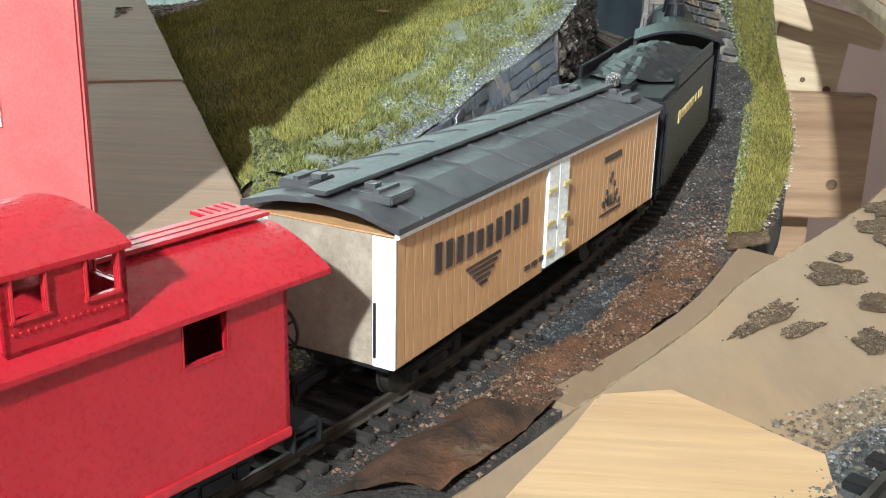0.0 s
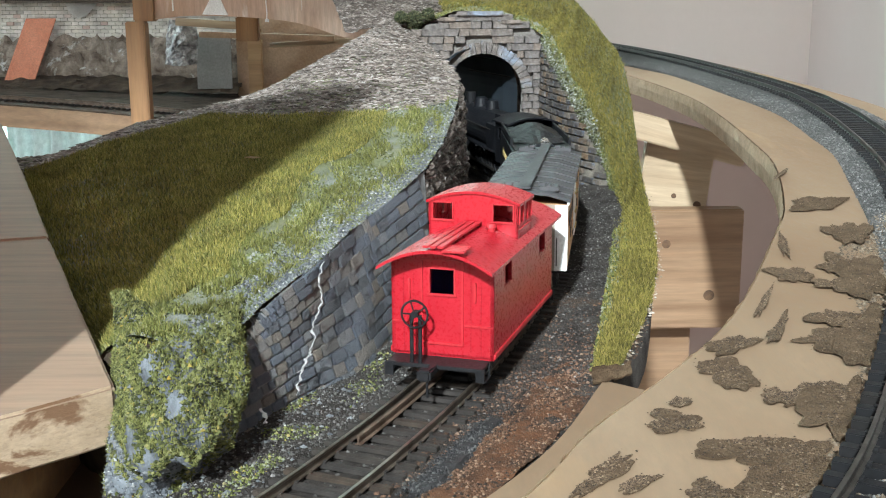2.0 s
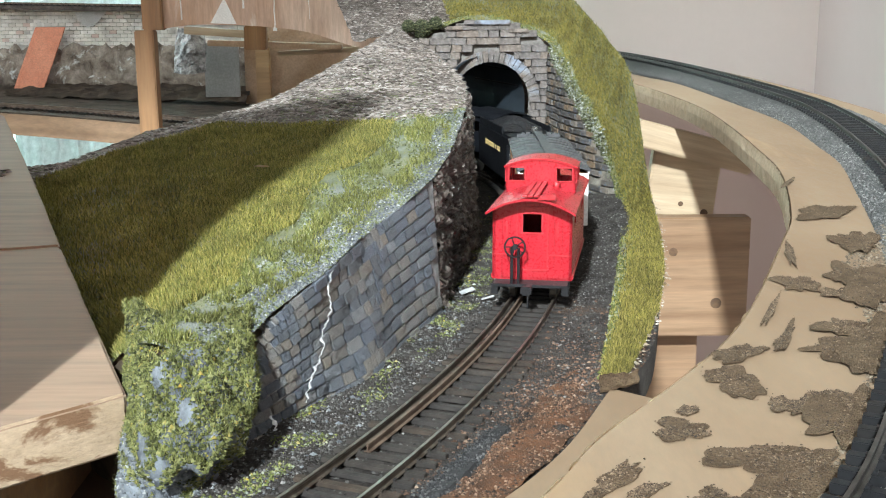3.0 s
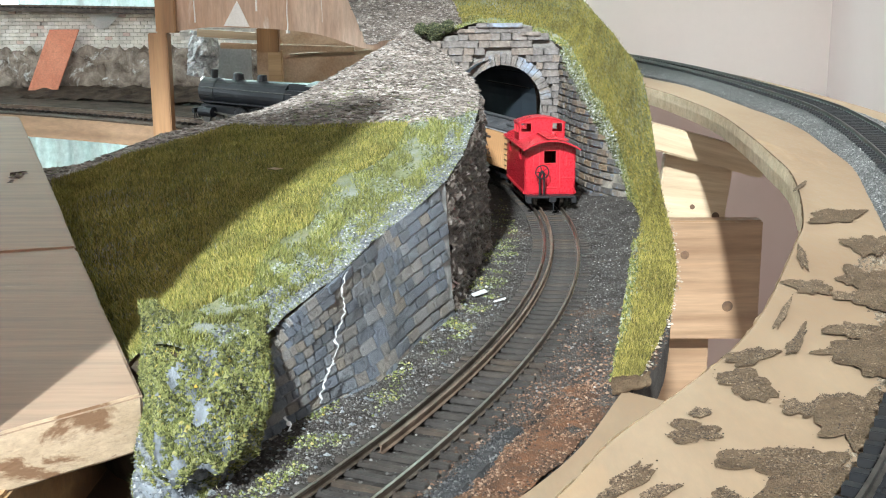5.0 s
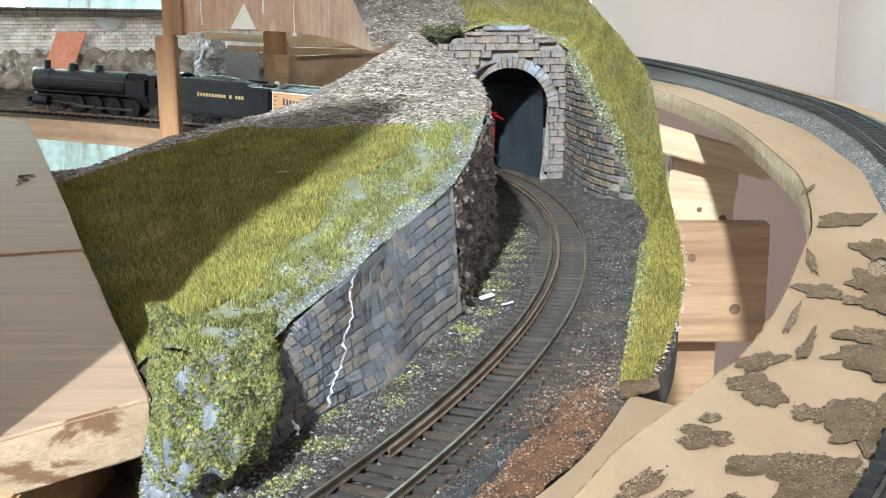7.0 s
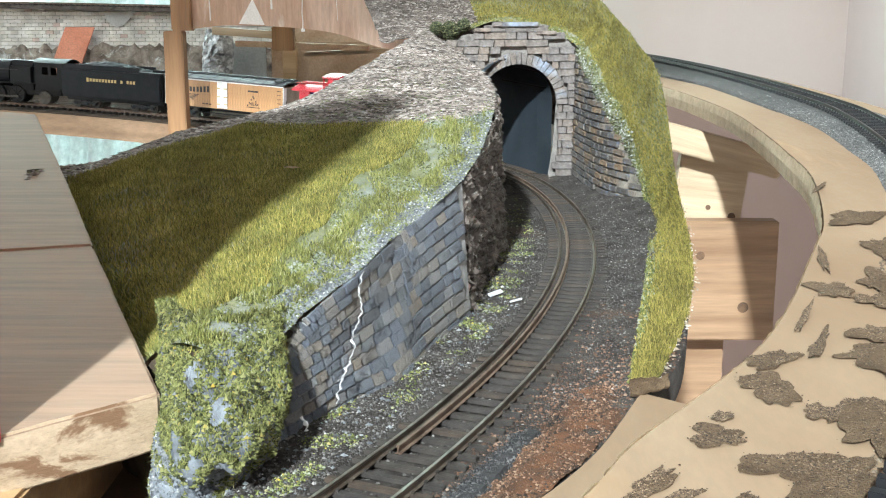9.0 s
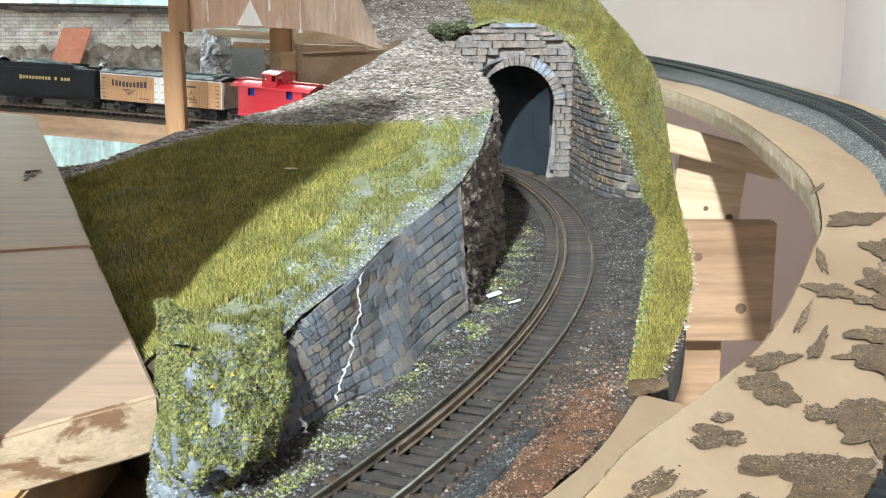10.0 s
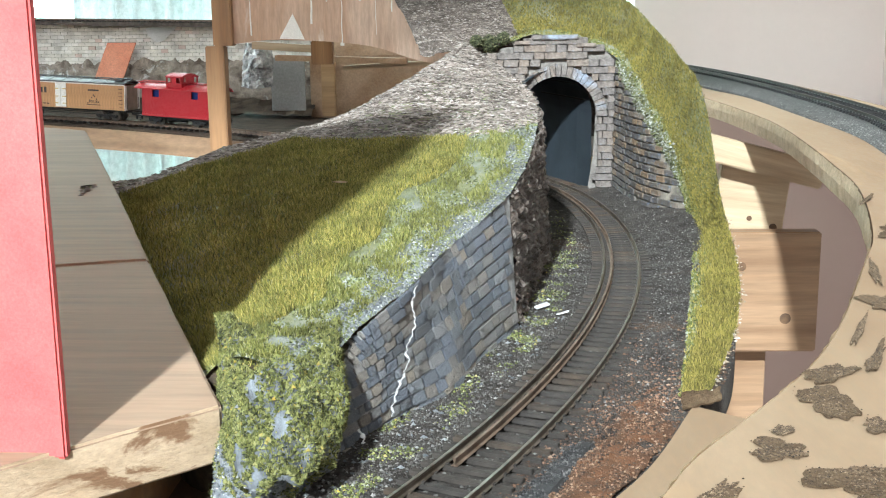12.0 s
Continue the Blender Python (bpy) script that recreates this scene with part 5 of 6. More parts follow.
def refrigerator_car():
    t = thing("refrigerator_car", "orange wooden refrigerator car with dark roof and white doors", "rail car", "train")
    L, W, Z0, Z1 = 0.143, 0.0335, 0.0118, 0.0375
    hx, hy = L / 2, W / 2
    body = part("body", a_box((0, 0, (Z0 + Z1) / 2), (L - 0.0012, W - 0.0012, Z1 - Z0), 0, 0.0002), ORANGE, t)
    me = None
    for sy in (-1, 1):
        for k in range(46):
            x = -hx + (k + 0.5) * L / 46
            if abs(x) < 0.0062:
                continue
            if me is None:
                bm = a_box((0, 0, 0), (L / 46 - 0.00018, 0.0006, Z1 - Z0), 0, 0.0001)
                me = bpy.data.meshes.new("board")
                bm.to_mesh(me)
                bm.free()
                me.materials.append(ORANGE)
            ob = new("board", me)
            ob.parent = body
            ob.matrix_basis = pose(x, sy * (hy - 0.0003), (Z0 + Z1) / 2)
        part("fascia", a_box((0, sy * (hy + 0.0002), Z1 + 0.0010), (L + 0.001, 0.0010, 0.0024), 0, 0.0002), WHITE, t, "white fascia strip")
        for e in (-1, 1):
            d = part("door", a_box((e * 0.0031, sy * (hy + 0.0002), (Z0 + Z1) / 2 + 0.0003), (0.0059, 0.0009, Z1 - Z0 - 0.0012), 0, 0.0002), WHITE, t, "white insulated door leaf")
            bm = bmesh.new()
            for z in (0.0165, 0.0235, 0.0315):
                box(bm, (e * 0.0044, sy * (hy + 0.0009), z), (0.0042, 0.0006, 0.0010), 0, 0.0001)
            part("hinge", bm, GOLD, d, "tan door hinges")
        # lettering: the owner's name as a plain arched band, the emblem, and the word that can be read
        v = -1 if sy < 0 else 1
        xa = -0.037 * v * -1
        for k in range(10):
            q = (k - 4.5) / 4.5
            part("lettering_bar", a_box((xa + q * 0.0195, sy * (hy + 0.00012), 0.0290 + 0.0013 * (abs(q) - 0.5)), (0.0026, 0.0003, 0.0046 + 0.0014 * abs(q))), INK, body)
        bm = bmesh.new()
        for k in range(5):
            box(bm, (xa, sy * (hy + 0.00012), 0.0236 - 0.0012 * k), (0.0155 - 0.0030 * k, 0.0003, 0.0006))
        part("emblem", bm, INK, body)
        xb = -xa
        bm = bmesh.new()
        for k in range(7):
            box(bm, (xb - 0.0075 * (1 if k % 2 else -1) * (k / 7), sy * (hy + 0.00012), 0.0265 - 0.0014 * k), (0.0011, 0.0003, 0.0015))
        box(bm, (xb, sy * (hy + 0.00012), 0.0315), (0.0120, 0.0003, 0.0016))
        box(bm, (xb, sy * (hy + 0.00012), 0.0165), (0.0155, 0.0003, 0.0006))
        part("emblem", bm, INK, body, "triangular dark emblem")
        rot = Euler((radians(90), 0, 0 if sy < 0 else math.pi)).to_matrix().to_4x4()
        text_mesh("MILK", 0.0046, INK, "lettering", body, Matrix.Translation((xb, sy * (hy + 0.0002), 0.0195)) @ rot)
        bm = bmesh.new()
        for k in range(3):
            box(bm, (xa + 0.022 * v * -1 + 0.004 * k, sy * (hy + 0.00012), 0.0155), (0.0028, 0.0003, 0.0011))
        part("data_line", bm, INK, body)
    for sx in (-1, 1):
        part("end_wall", a_box((sx * (hx + 0.0001), 0, (Z0 + Z1) / 2), (0.0010, W, Z1 - Z0), 0, 0.0002), CAR_END, t, "brownish grey end")
        for sy in (-1, 1):
            part("corner_post", a_box((sx * (hx + 0.0004), sy * (hy - 0.0024), (Z0 + Z1) / 2), (0.0008, 0.0050, Z1 - Z0), 0, 0.0002), WHITE, t, "white corner post")
            bm = bmesh.new()
            for k in range(6):
                if sy > 0:
                    box(bm, (sx * (hx - 0.0040), sy * (hy + 0.0006), Z0 + 0.003 + 0.0038 * k), (0.0040, 0.0003, 0.0005))
                box(bm, (sx * (hx + 0.0012), sy * (hy - 0.0040), Z0 + 0.003 + 0.0018 * k), (0.0004, 0.0004, 0.0019))
            part("ladder", bm, BLACK, t)
    roof = part("roof", arched_roof(-hx - 0.0012, hx + 0.0012, hy + 0.0012, Z1 + 0.0022, 0.0032, 0.0012, 4), CAR_ROOF, t)
    part("roof_walk", a_box((0, 0, Z1 + 0.0064), (L + 0.003, 0.0050, 0.0009), 0, 0.0002), CAR_ROOF, roof)
    for k in range(9):
        part("roof_seam", arched_roof(-hx + 0.0155 * k + 0.007, -hx + 0.0155 * k + 0.0076, hy + 0.0012, Z1 + 0.0026, 0.0032, 0.0008, 4), CAR_ROOF, roof)
    for sx in (-1, 1):
        for sy in (-1, 1):
            bm = a_box((sx * (hx - 0.0085), sy * 0.0092, Z1 + 0.0052), (0.0085, 0.0075, 0.0018), 0, 0.0003)
            box(bm, (sx * (hx - 0.0085), sy * 0.0092, Z1 + 0.0064), (0.0072, 0.0012, 0.0008))
            box(bm, (sx * (hx - 0.0085), sy * 0.0062, Z1 + 0.0066), (0.0024, 0.0024, 0.0010))
            part("ice_hatch", bm, CAR_ROOF, roof)
        coupler(t, sx * (hx + 0.0005), sx)
        bogie(t, sx * 0.049, base=0.0175)
    bm = a_box((0, 0, 0.0102), (L - 0.002, 0.006, 0.003), 0, 0.0003)
    box(bm, (0, 0, 0.0112), (L - 0.001, W - 0.004, 0.0012))
    for sy in (-1, 1):
        cyl(bm, (-0.04, sy * 0.010, 0.0065), (0.04, sy * 0.010, 0.0065), 0.0004, seg=6)
    part("underframe", bm, BLACK, t)
    return t


def tender():
    t = thing("tender", "black locomotive tender with gold lettering", "tender", "train")
    L, W = 0.118, 0.0335
    part("tank", a_box((0, 0, 0.0255), (L, W, 0.029), 0, 0.0012), LOCO_BLACK, t)
    bm = bmesh.new()
    for sy in (-1, 1):
        box(bm, (0.012, sy * (W / 2 - 0.001), 0.0415), (L - 0.03, 0.0012, 0.005), 0, 0.0003)
    part("coal_board", bm, LOCO_BLACK, t)
    bm, _ = loft([[(-0.03, -0.014, 0.0405), (0.01, -0.014, 0.042), (0.055, -0.014, 0.0405)], [(-0.035, 0, 0.041), (0.01, 0, 0.0475), (0.056, 0, 0.042)], [(-0.03, 0.014, 0.0405), (0.01, 0.014, 0.042), (0.055, 0.014, 0.0405)]], 30, 14, 0.0012, 400)
    part("coal_load", bm, BLACK, t, "heaped black coal")
    part("water_hatch", a_box((-0.047, 0, 0.0410), (0.012, 0.010, 0.003), 0, 0.0006), LOCO_BLACK, t)
    lamp = bmesh.new()
    cyl(lamp, (-0.0565, 0, 0.0440), (-0.0535, 0, 0.0440), 0.0022)
    part("rear_lamp", lamp, CHROME, t, "small bright rear lamp")
    for sy in (-1, 1):
        bm = bmesh.new()
        for k in range(16):
            if k not in (10, 12):
                box(bm, (-sy * (-0.027 + 0.0036 * k), sy * (W / 2 + 0.0001), 0.0292), (0.0024, 0.0003, 0.0030 if k else 0.0042))
        part("name_band", bm, GOLD, t, "gold lettering bars")
        part("ladder", a_box((-0.055, sy * (W / 2 + 0.0005), 0.024), (0.0035, 0.0006, 0.022), 0, 0.0002), LOCO_BLACK, t)
    for x in (-0.034, 0.034):
        bogie(t, x, base=0.022)
    coupler(t, -L / 2, -1)
    part("underframe", a_box((0, 0, 0.0095), (L - 0.004, 0.02, 0.004), 0, 0.0004), BLACK, t)
    return t


def locomotive():
    t = thing("steam_locomotive", "black steam locomotive with round boiler and domes", "locomotive", "train")
    # x runs from the cab's rear at -0.089 to the pilot at +0.089
    bm = cyl(bmesh.new(), (-0.03, 0, 0.0300), (0.060, 0, 0.0300), 0.0142, 0.0128, 28)
    part("boiler", bm, LOCO_BLACK, t, smooth=False)
    bm = cyl(bmesh.new(), (0.060, 0, 0.0300), (0.079, 0, 0.0300), 0.0132, 0.0132, 28)
    cyl(bm, (0.079, 0, 0.0300), (0.0815, 0, 0.0300), 0.0118, 0.0085, 24)
    part("smokebox", bm, BLACK, t)
    part("firebox", a_box((-0.043, 0, 0.0290), (0.034, 0.030, 0.030), 0, 0.006), LOCO_BLACK, t)
    bm = cyl(bmesh.new(), (0.069, 0, 0.041), (0.069, 0, 0.0510), 0.0032, 0.0036, 16)
    part("chimney", bm, BLACK, t)
    bm = cyl(bmesh.new(), (0.038, 0, 0.040), (0.038, 0, 0.0485), 0.0062, 0.0048, 18)
    cyl(bm, (0.0385, 0, 0.0482), (0.0385, 0, 0.0495), 0.0046, 0.003, 18)
    part("sand_dome", bm, LOCO_BLACK, t)
    bm = cyl(bmesh.new(), (0.008, 0, 0.040), (0.008, 0, 0.0490), 0.0055, 0.0042, 18)
    part("steam_dome", bm, LOCO_BLACK, t)
    bm = cyl(bmesh.new(), (0.082, 0, 0.0400), (0.086, 0, 0.0400), 0.0030, 0.0030, 16)
    part("headlamp", bm, CHROME, t)
    cab = part("cab", panel_with_holes("y", -0.0165, 0.0008, -0.089, -0.060, 0.0160, 0.0430, [(-0.083, -0.0765, 0.031, 0.0385), (-0.0735, -0.067, 0.031, 0.0385)]), LOCO_BLACK, t)
    part("cab_side", panel_with_holes("y", 0.0165, 0.0008, -0.089, -0.060, 0.0160, 0.0430, [(-0.083, -0.0765, 0.031, 0.0385), (-0.0735, -0.067, 0.031, 0.0385)]), LOCO_BLACK, cab)
    part("cab_front", a_box((-0.0602, 0, 0.0300), (0.001, 0.032, 0.026)), LOCO_BLACK, cab)
    part("cab_roof", arched_roof(-0.093, -0.058, 0.0178, 0.0430, 0.0042, 0.0010, 12), LOCO_BLACK, cab)
    for sy in (-1, 1):
        part("running_plate", a_box((0.008, sy * 0.0145, 0.0212), (0.135, 0.0050, 0.0010), 0, 0.0002), LOCO_BLACK, t)
        rail_ = bmesh.new()
        cyl(rail_, (-0.04, sy * 0.0150, 0.0345), (0.074, sy * 0.0146, 0.0345), 0.00035, seg=6)
        part("hand_rail", rail_, STEEL, t)
        bm = cyl(bmesh.new(), (0.058, sy * 0.0140, 0.0110), (0.075, sy * 0.0140, 0.0110), 0.0050, seg=16)
        part("cylinder", bm, LOCO_BLACK, t)
        for x in (-0.036, -0.0145, 0.007, 0.0285):
            bm = bmesh.new()
            cyl(bm, (x, sy * 0.0070, 0.0092), (x, sy * 0.0096, 0.0092), 0.0092, seg=24)
            ring(bm, (x, sy * 0.0098, 0.0092), (0, 1, 0), 0.0084, 0.0005, 24)
            for k in range(8):
                a = k * math.pi / 4
                cyl(bm, (x, sy * 0.0099, 0.0092), (x + 0.008 * math.cos(a), sy * 0.0099, 0.0092 + 0.008 * math.sin(a)), 0.0004, seg=5)
            part("driving_wheel", bm, BLACK, t)
        part("side_rod", a_box((-0.004, sy * 0.0115, 0.0068), (0.070, 0.0010, 0.0020), 0, 0.0003), STEEL, t, "steel side rod")
        rod = a_box((0, 0, 0), (0.055, 0.0010, 0.0017), 0, 0.0003)
        bmesh.ops.transform(rod, matrix=pose(0.033, sy * 0.0128, 0.0092, 0, -4, 0), verts=rod.verts)
        part("main_rod", rod, STEEL, t, "steel main rod")
        for x in (0.055, 0.072):
            part("pilot_wheel", cyl(bmesh.new(), (x, sy * 0.0072, 0.0052), (x, sy * 0.0092, 0.0052), 0.0052, seg=18), STEEL, t)
        part("trailing_wheel", cyl(bmesh.new(), (-0.066, sy * 0.0072, 0.0066), (-0.066, sy * 0.0092, 0.0066), 0.0066, seg=18), STEEL, t)
    bm = a_box((0.0835, 0, 0.0110), (0.004, 0.032, 0.005), 0, 0.0004)
    for k in range(9):
        y = -0.012 + 0.003 * k
        cyl(bm, (0.085, y, 0.0095), (0.0895 - abs(y) * 0.2, y * 0.9, 0.0025), 0.0005, seg=6)
    part("pilot", bm, BLACK, t)
    part("frame", a_box((0.0, 0, 0.0130), (0.165, 0.012, 0.008), 0, 0.0005), BLACK, t)
    return t


CABOOSE, REEFER, TENDER, ENGINE = caboose(), refrigerator_car(), tender(), locomotive()


# ---- stones of the walls ----
def stones_on(parent, base, top, rows_n, cols_n, material, skip=0.0, proud=0.0004, drop=0.006, out=(0.7, -0.7, 0.0), lift=0.0, gap=0.0003):
    """Rows of single blocks laid over the face between two lines."""
    b, t = curve_pts([Vector(p) - Vector((0, 0, drop)) for p in base], 200), curve_pts(top, 200)

    def at(u, v):
        i = min(int(u * 199), 198)
        f = u * 199 - i
        return b[i].lerp(b[i + 1], f).lerp(t[i].lerp(t[i + 1], f), v)

    bm = bmesh.new()
    box(bm, (0, 0, 0), (1, 1, 1))
    bmesh.ops.bevel(bm, geom=bm.edges[:], offset=0.09, segments=1, affect="EDGES")
    me = bpy.data.meshes.new("stone")
    bm.to_mesh(me)
    bm.free()
    me.materials.append(material)
    count = 0
    for r in range(rows_n):
        us = [0.0]
        while us[-1] < 1:
            us.append(us[-1] + random.uniform(0.62, 1.45) / cols_n)
        for u0, u1 in zip(us, us[1:]):
            if count >= 298 or u1 > 1.0 or random.random() < skip:
                continue
            v0, v1 = (r + 0.05) / rows_n, (r + 0.95) / rows_n
            u, v = (u0 + u1) / 2, (v0 + v1) / 2
            c = at(u, v)
            ex, ez = at(u1, v) - at(u0, v), at(u, v1) - at(u, v0)
            nn = ex.cross(ez).normalized()
            x = ex.normalized()
            z = nn.cross(x) * -1 if nn.cross(x).z < 0 else nn.cross(x)
            y = z.cross(x)
            m = Matrix((x, y, z)).transposed().to_4x4()
            m = Matrix.Translation(c + Vector(out) * (lift + proud * random.uniform(-0.6, 1.5))) @ m @ Euler((random.uniform(-.03, .03), random.uniform(-.025, .025), random.uniform(-.04, .04))).to_matrix().to_4x4() @ Matrix.Diagonal((max(ex.length - gap - 0.0002, 0.001), 0.0017, max(ez.length - gap, 0.0008), 1))
            ob = new("stone", me)
            ob.parent = parent
            ob.matrix_basis = m
            count += 1


stones_on(wall_front, WALL_BASE, WALL_TOP, 11, 21, STONE, proud=0.0004, gap=0.0005)
WING_BLUE = surf("wing_stone", (0.048, 0.043, 0.038), (0.165, 0.14, 0.118), 60, 700, 0.6, 0.9, 0.0008, spots=(30, (0.105, 0.155, 0.225), 0.47, 0.60), piece=0.38, spec=0.35)


def level_courses(parent, base, top, course, length, material):
    """Blocks in level courses over a face whose top slopes."""
    b, t = curve_pts(base, 160), curve_pts(top, 160)
    meshes = [block_mesh("stone", l, course - 0.0010, 0.0022, material) for l in (length * 0.7, length, length * 1.35)]
    z = base[0][2] + course / 2
    while z < top[0][2]:
        i = 0
        while i < 158:
            k = random.randrange(3)
            want = (length * 0.7, length, length * 1.35)[k]

            def at(q):
                v = (z - b[q].z) / max(t[q].z - b[q].z, 0.002)
                return b[q].lerp(t[q], v), v

            j = i + 1
            while j < 159 and (at(j)[0] - at(i)[0]).length < want + 0.0009:
                j += 1
            c0, v0 = at(i)
            c1, v1 = at(j)
            if max(v0, v1) < 0.985 and random.random() > 0.03:
                d = c1 - c0
                ob = new("stone", meshes[k])
                ob.parent = parent
                ob.matrix_basis = Matrix.Translation((c0 + c1) / 2 + Vector((-0.95, -0.3, 0)) * random.uniform(0.0002, 0.0011)) @ Euler((random.uniform(-0.06, 0.06), random.uniform(-0.03, 0.03), math.atan2(d.y, d.x))).to_matrix().to_4x4()
            i = j
        z += course


level_courses(wing, WING_B, WING_T, 0.0046, 0.0094, WING_BLUE)
wt = curve_pts(WING_T, 200)
edge_moss = []
for _ in range(3800):
    q = wt[int(RNG.integers(0, 200))]
    r = RNG.normal(0, 1)
    edge_moss.append((q + Vector((-0.0012 + 0.0012 * abs(r) * (r > 0), RNG.normal(0, 0.002), 0.0026 * r - 0.0005)), Vector((-0.7, -0.3, 0.6))))
MOSSY_EDGE = island_surf("mossy_edge", [(0.0, (0.04, 0.045, 0.022)), (0.35, (0.115, 0.12, 0.05)), (0.65, (0.17, 0.18, 0.13)), (0.9, (0.25, 0.26, 0.245)), (1.0, (0.40, 0.41, 0.39))])
stuff("wing_top_moss", *pebbles(edge_moss, 0.0004, 0.0013, 0.9), MOSSY_EDGE, "pale moss and lichen along the wing wall's top")
foot = [(q.lerp(curve_pts(WING_B, 60)[k], 1.0) + Vector((-abs(RNG.normal(0, 0.004)), RNG.normal(0, 0.003), 0.0018)), Vector((0, 0, 1))) for k, q in enumerate(curve_pts(WING_B, 60)) for _ in range(28)]
stuff("wing_foot_moss", *pebbles(foot, 0.0003, 0.0010, 0.8), MOSSY_EDGE, "moss at the wing wall's foot")

# the white crack down the wall
crack = thing("plaster_crack", "white plaster crack running down the stone wall", "crack")
for pts, w in (([(-0.0262, 0.3225, 0.0345), (-0.0270, 0.3190, 0.0290), (-0.0262, 0.3150, 0.0240), (-0.0285, 0.3085, 0.0180), (-0.0280, 0.3060, 0.0130), (-0.0315, 0.3000, 0.0065), (-0.0325, 0.2960, 0.0010)], 0.00022),
               ([(-0.0292, 0.3065, 0.0110), (-0.0305, 0.3030, 0.0085), (-0.0318, 0.3010, 0.0062)], 0.0003),
               ([(-0.0398, 0.2765, 0.0045), (-0.0390, 0.2758, 0.0025), (-0.0378, 0.2750, 0.0008)], 0.0005)):
    bm = bmesh.new()
    last = None
    for k, p in enumerate(curve_pts(pts, 54)):
        p = p + Vector((0.0011 * noise.noise(p * 640), 0.0011 * noise.noise(p * 640 + Vector((5, 0, 0))), 0))
        q = w * (0.5 + 3.4 * abs(noise.noise(p * 500)))
        o = Vector((0.0011, -0.0013, 0))
        row_ = [bm.verts.new(p + o + Vector((-q, -q, 0)) * 0.7), bm.verts.new(p + o * 1.08), bm.verts.new(p + o + Vector((q, q, 0)) * 0.7), bm.verts.new(p + o * 0.90)]
        if last:
            for j in range(4):
                bm.faces.new((last[j], row_[j], row_[(j + 1) % 4], last[(j + 1) % 4]))
        last = row_
    bmesh.ops.recalc_face_normals(bm, faces=bm.faces)
    part("crack_line", bm, PLASTER, crack)
# hollow beside the wall's near end
for c, s, rz, lab in (((0.0098, 0.4315, -0.0012), (0.0075, 0.0035, 0.0012), -20, "white plaster chip lying beside the track"), ((0.0215, 0.4385, -0.0018), (0.0065, 0.0025, 0.0009), 25, "white plaster chip lying beside the track"), ((0.0295, 0.428, -0.0022), (0.0055, 0.0010, 0.0007), 14, "white plaster sliver lying beside the track")):
    ob = tagged(mesh_object("plaster_chip", a_box((0, 0, 0), s, 0, 0.0002), PLASTER), lab, "chip")
    ob.matrix_basis = pose(*c, 8, -12, rz)

# ---- loose cover ----
WALL_MOSS = island_surf("wall_top_mosses", [(0.0, (0.03, 0.036, 0.018)), (0.35, (0.10, 0.115, 0.042)), (0.65, (0.17, 0.185, 0.075)), (0.85, (0.165, 0.185, 0.165)), (1.0, (0.24, 0.25, 0.24))])


def scatter(grid, n, test):
    out = []
    while len(out) < n:
        for u, v in RNG.random((n, 2)):
            k = test(u, v)
            if k > 0 and (k >= 1 or RNG.random() < k):
                out.append(sheet_at(grid, u, v))
                if len(out) >= n:
                    break
    return out


def bark_from(u):
    return float(np.interp(u, [0, 0.45, 0.60, 0.70, 0.80], [0.95, 0.84, 0.60, 0.30, -0.1]))


def hill_noise(u, v, s=0.0):
    return noise.noise(Vector((u * 9 + s, v * 5, s)))


def clear_of_board(places):
    return [q for q in places if q[0].x > -0.0700 - (q[0].y - 0.2594) * 0.4583]


def grass_zone(u, v):
    e = 0.25 + 0.12 * hill_noise(u, v) + 0.10 * max(0.0, min(1.0, (u - 0.35) / 0.25))
    return 1.0 if e < v < bark_from(u) + 0.03 * hill_noise(u, v, 4) else 0.0


stuff("grass", *blades(clear_of_board(scatter(HILL_GRID, 115000, grass_zone)), 0.0024, 0.00042, 0.85), GRASS, "olive green static grass on the model hill")
stuff("hill_front_grass", *blades(clear_of_board(scatter(FRONT_GRID, 7000, lambda u, v: 1.0 - 0.7 * v)), 0.0026, 0.00042, 0.85), GRASS, "olive grass hanging over the hill's front edge")
stuff("bright_grass", *blades(scatter(HILL_GRID, 26000, lambda u, v: (0.05 < v < 0.36 + 0.12 * (u > 0.4) and v < bark_from(u)) * max(0.02, 0.45 + 2.6 * hill_noise(u * 3, v * 3, 7)) * (1.0 if v > 0.14 else 0.6)), 0.0021, 0.00042, 0.95), GRASS_BRIGHT, "bright yellow green grass along the wall top")
stuff("bank_grass", *blades(scatter(RIGHT_GRID, 90000, lambda u, v: 1.0 if v > 0.16 + 0.10 * hill_noise(u * 2, v, 3) else 0.12), 0.0021, 0.0005, 0.9), GRASS_BANK, "olive green static grass on the tunnel bank")
stuff("bank_moss", *pebbles(scatter(RIGHT_GRID, 9000, lambda u, v: (v < 0.28) * max(0.0, 0.5 + 1.5 * hill_noise(u * 3, v, 11))), 0.0003, 0.0010, 0.9), MOSS, "mossy tufts along the bank's foot")
stuff("bark_chips", *pebbles(scatter(HILL_GRID, 34000, lambda u, v: 1.0 if v > bark_from(u) - 0.03 else 0.0), 0.0003, 0.0013, 0.5, 2.6), BARK_BITS, "dark bark chips over the hill top")
stuff("wall_top_moss", *pebbles(scatter(HILL_GRID, 20000, lambda u, v: (v < (0.26 if u < 0.4 else 0.42) and v < bark_from(u) + 0.1) * max(0.0, 0.45 + 1.9 * hill_noise(u * 3, v * 3, 21))), 0.00018, 0.0007, 0.8), WALL_MOSS, "moss and lichen along the wall top")
